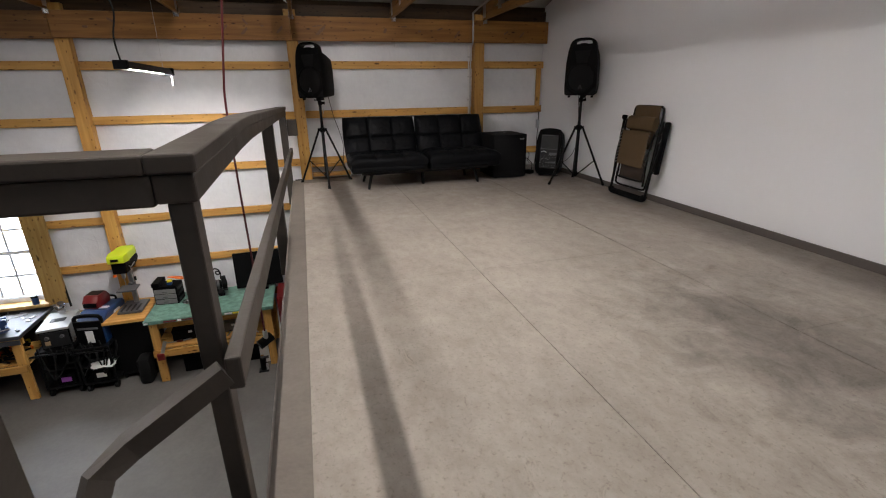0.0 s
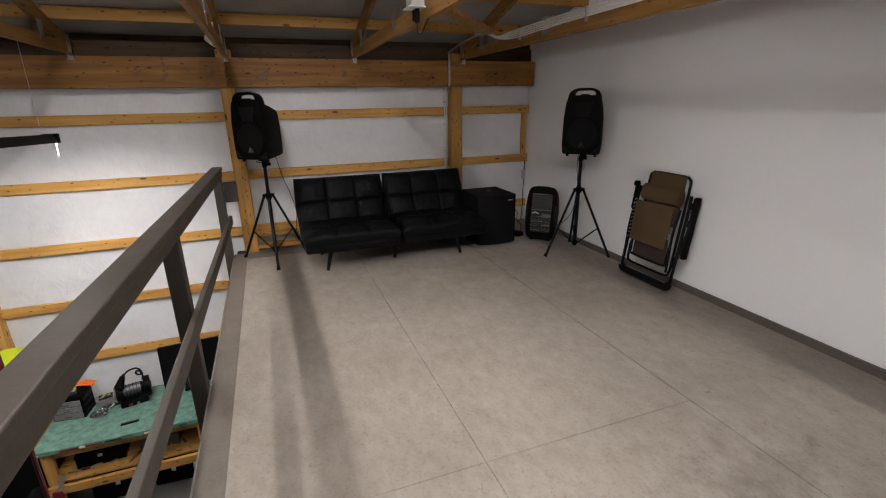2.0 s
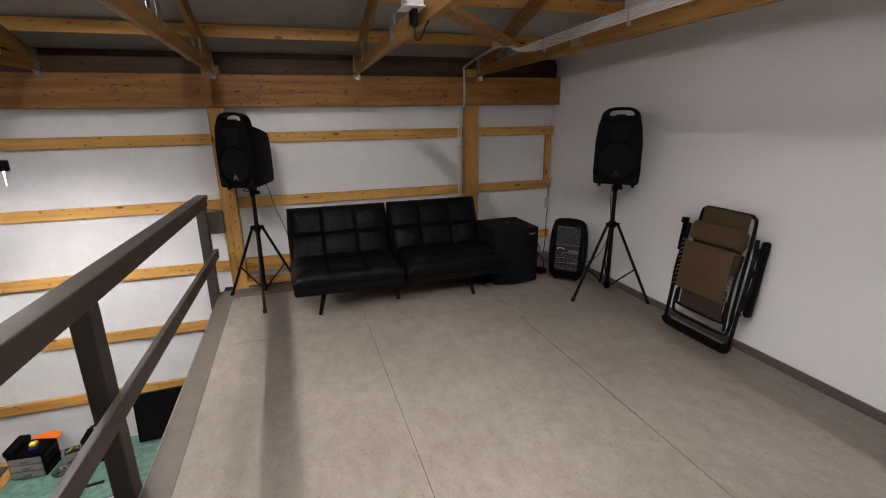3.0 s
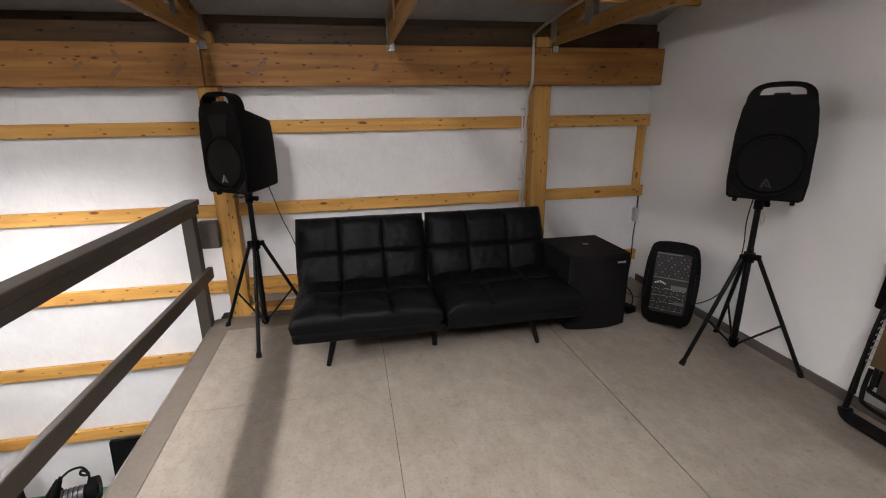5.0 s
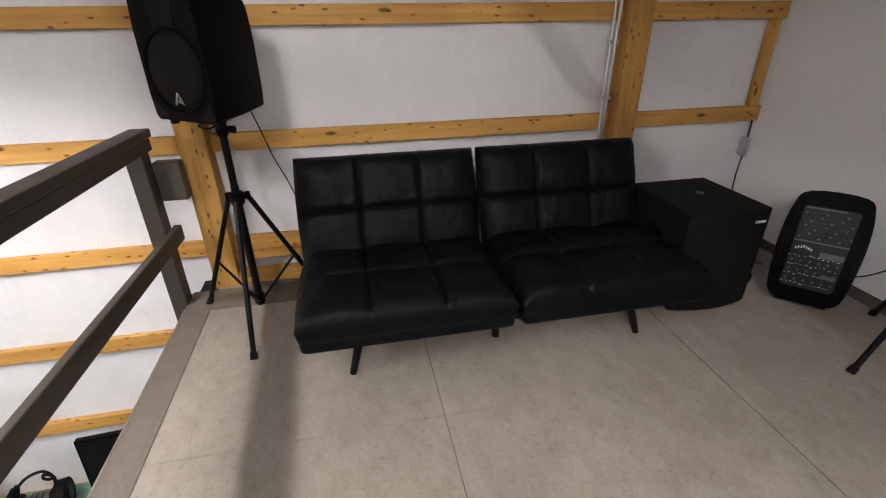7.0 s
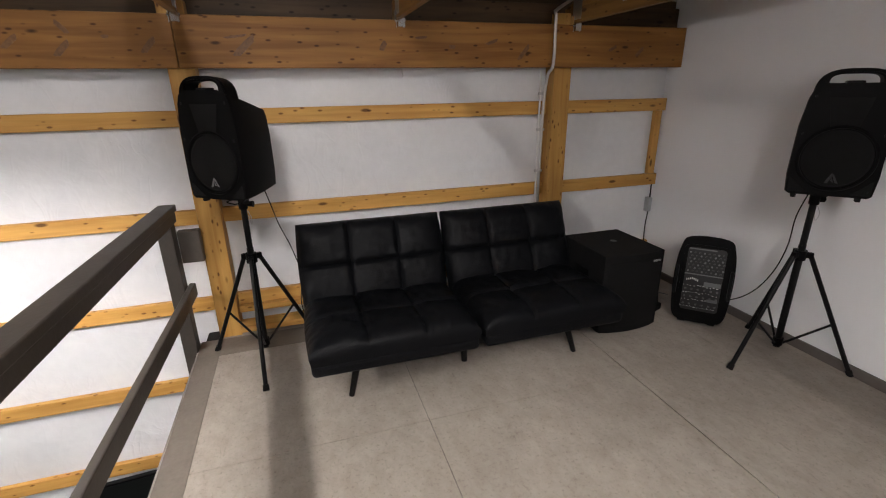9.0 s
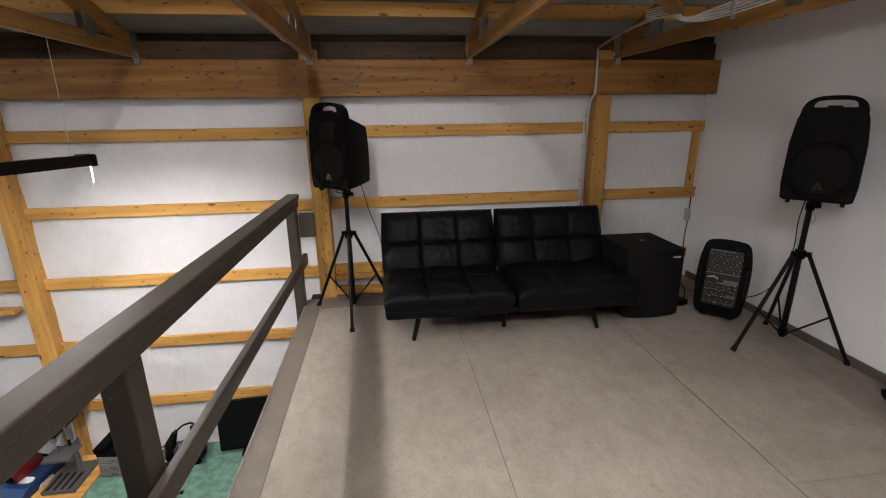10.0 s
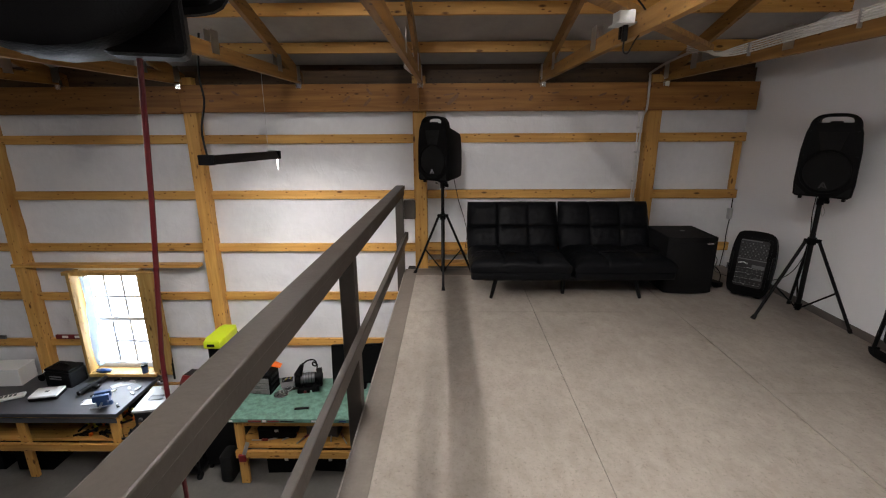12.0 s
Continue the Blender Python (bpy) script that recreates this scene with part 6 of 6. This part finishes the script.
part("tape", box(-0.081, 0.081, -0.012, 0.012, 0.0905, 0.0915), PAPER, ct)
cm = thing("web_camera", (-4.72, 6.16, BT), "small black device with a white bracket by the post", "device")
part("body", rod((0, 0, 0.06), (0, -0.06, 0.06), 0.04, seg=14), BLACK_PLASTIC, cm)
part("bracket", box(-0.02, 0.09, 0.0, 0.03, 0.0, 0.13, 0.004), WHITE_PLASTIC, cm)
jar = thing("sill_jar", (-3.55, 6.22, -1.305), "dark blue jar with a white band on the window sill", "jar")
part("body", rod((0, 0, 0), (0, 0, 0.085), 0.035, seg=16), BLUE, jar, smooth=True)
part("lid", rod((0, 0, 0.0855), (0, 0, 0.105), 0.036, seg=16), BLACK_PLASTIC, jar, smooth=True)
rag = thing("blue_gloves", (-4.05, 6.22, -1.305), "crumpled blue gloves on the window sill", "gloves")
bm = bmesh.new()
bmesh.ops.create_icosphere(bm, subdivisions=3, radius=1.0)
for v in bm.verts:
    n = 1 + 0.35 * noise.noise(v.co * 2.2)
    v.co = Vector((v.co.x * 0.09 * n, v.co.y * 0.035 * n, max(0.0, 0.02 + v.co.z * 0.025 * n)))
part("gloves", bm, BLUE, rag, smooth=True)
# bits on the shelf under the black bench
for k in range(26):
    x, y = -3.52 - 0.55 * random.random(), 5.62 + 0.45 * random.random()
    cl = thing("clamp_tool", (x, y, GROUND + 0.46), "black and yellow clamp piled on the bench shelf", "clamp", "clamps on the shelf", turn=random.uniform(0, 180))
    part("bar", box(-0.07, 0.07, -0.008, 0.008, 0.0, 0.02, 0.002, m=pose(0, 0, 0.012 * (k % 5))), BLACK_SATIN, cl)
    part("pad", box(0.05, 0.075, -0.02, 0.02, 0.0, 0.04, 0.006, m=pose(0, 0, 0.012 * (k % 5))), (YELLOW, BLACK_PLASTIC, ORANGE)[k % 3], cl)
for x, w in ((-5.2, 0.5), (-4.6, 0.4)):
    crate("storage_bin", (x, 5.85, GROUND), (w, 0.4, 0.28), BLACK_PLASTIC, "dark storage bin under the bench", "bin")
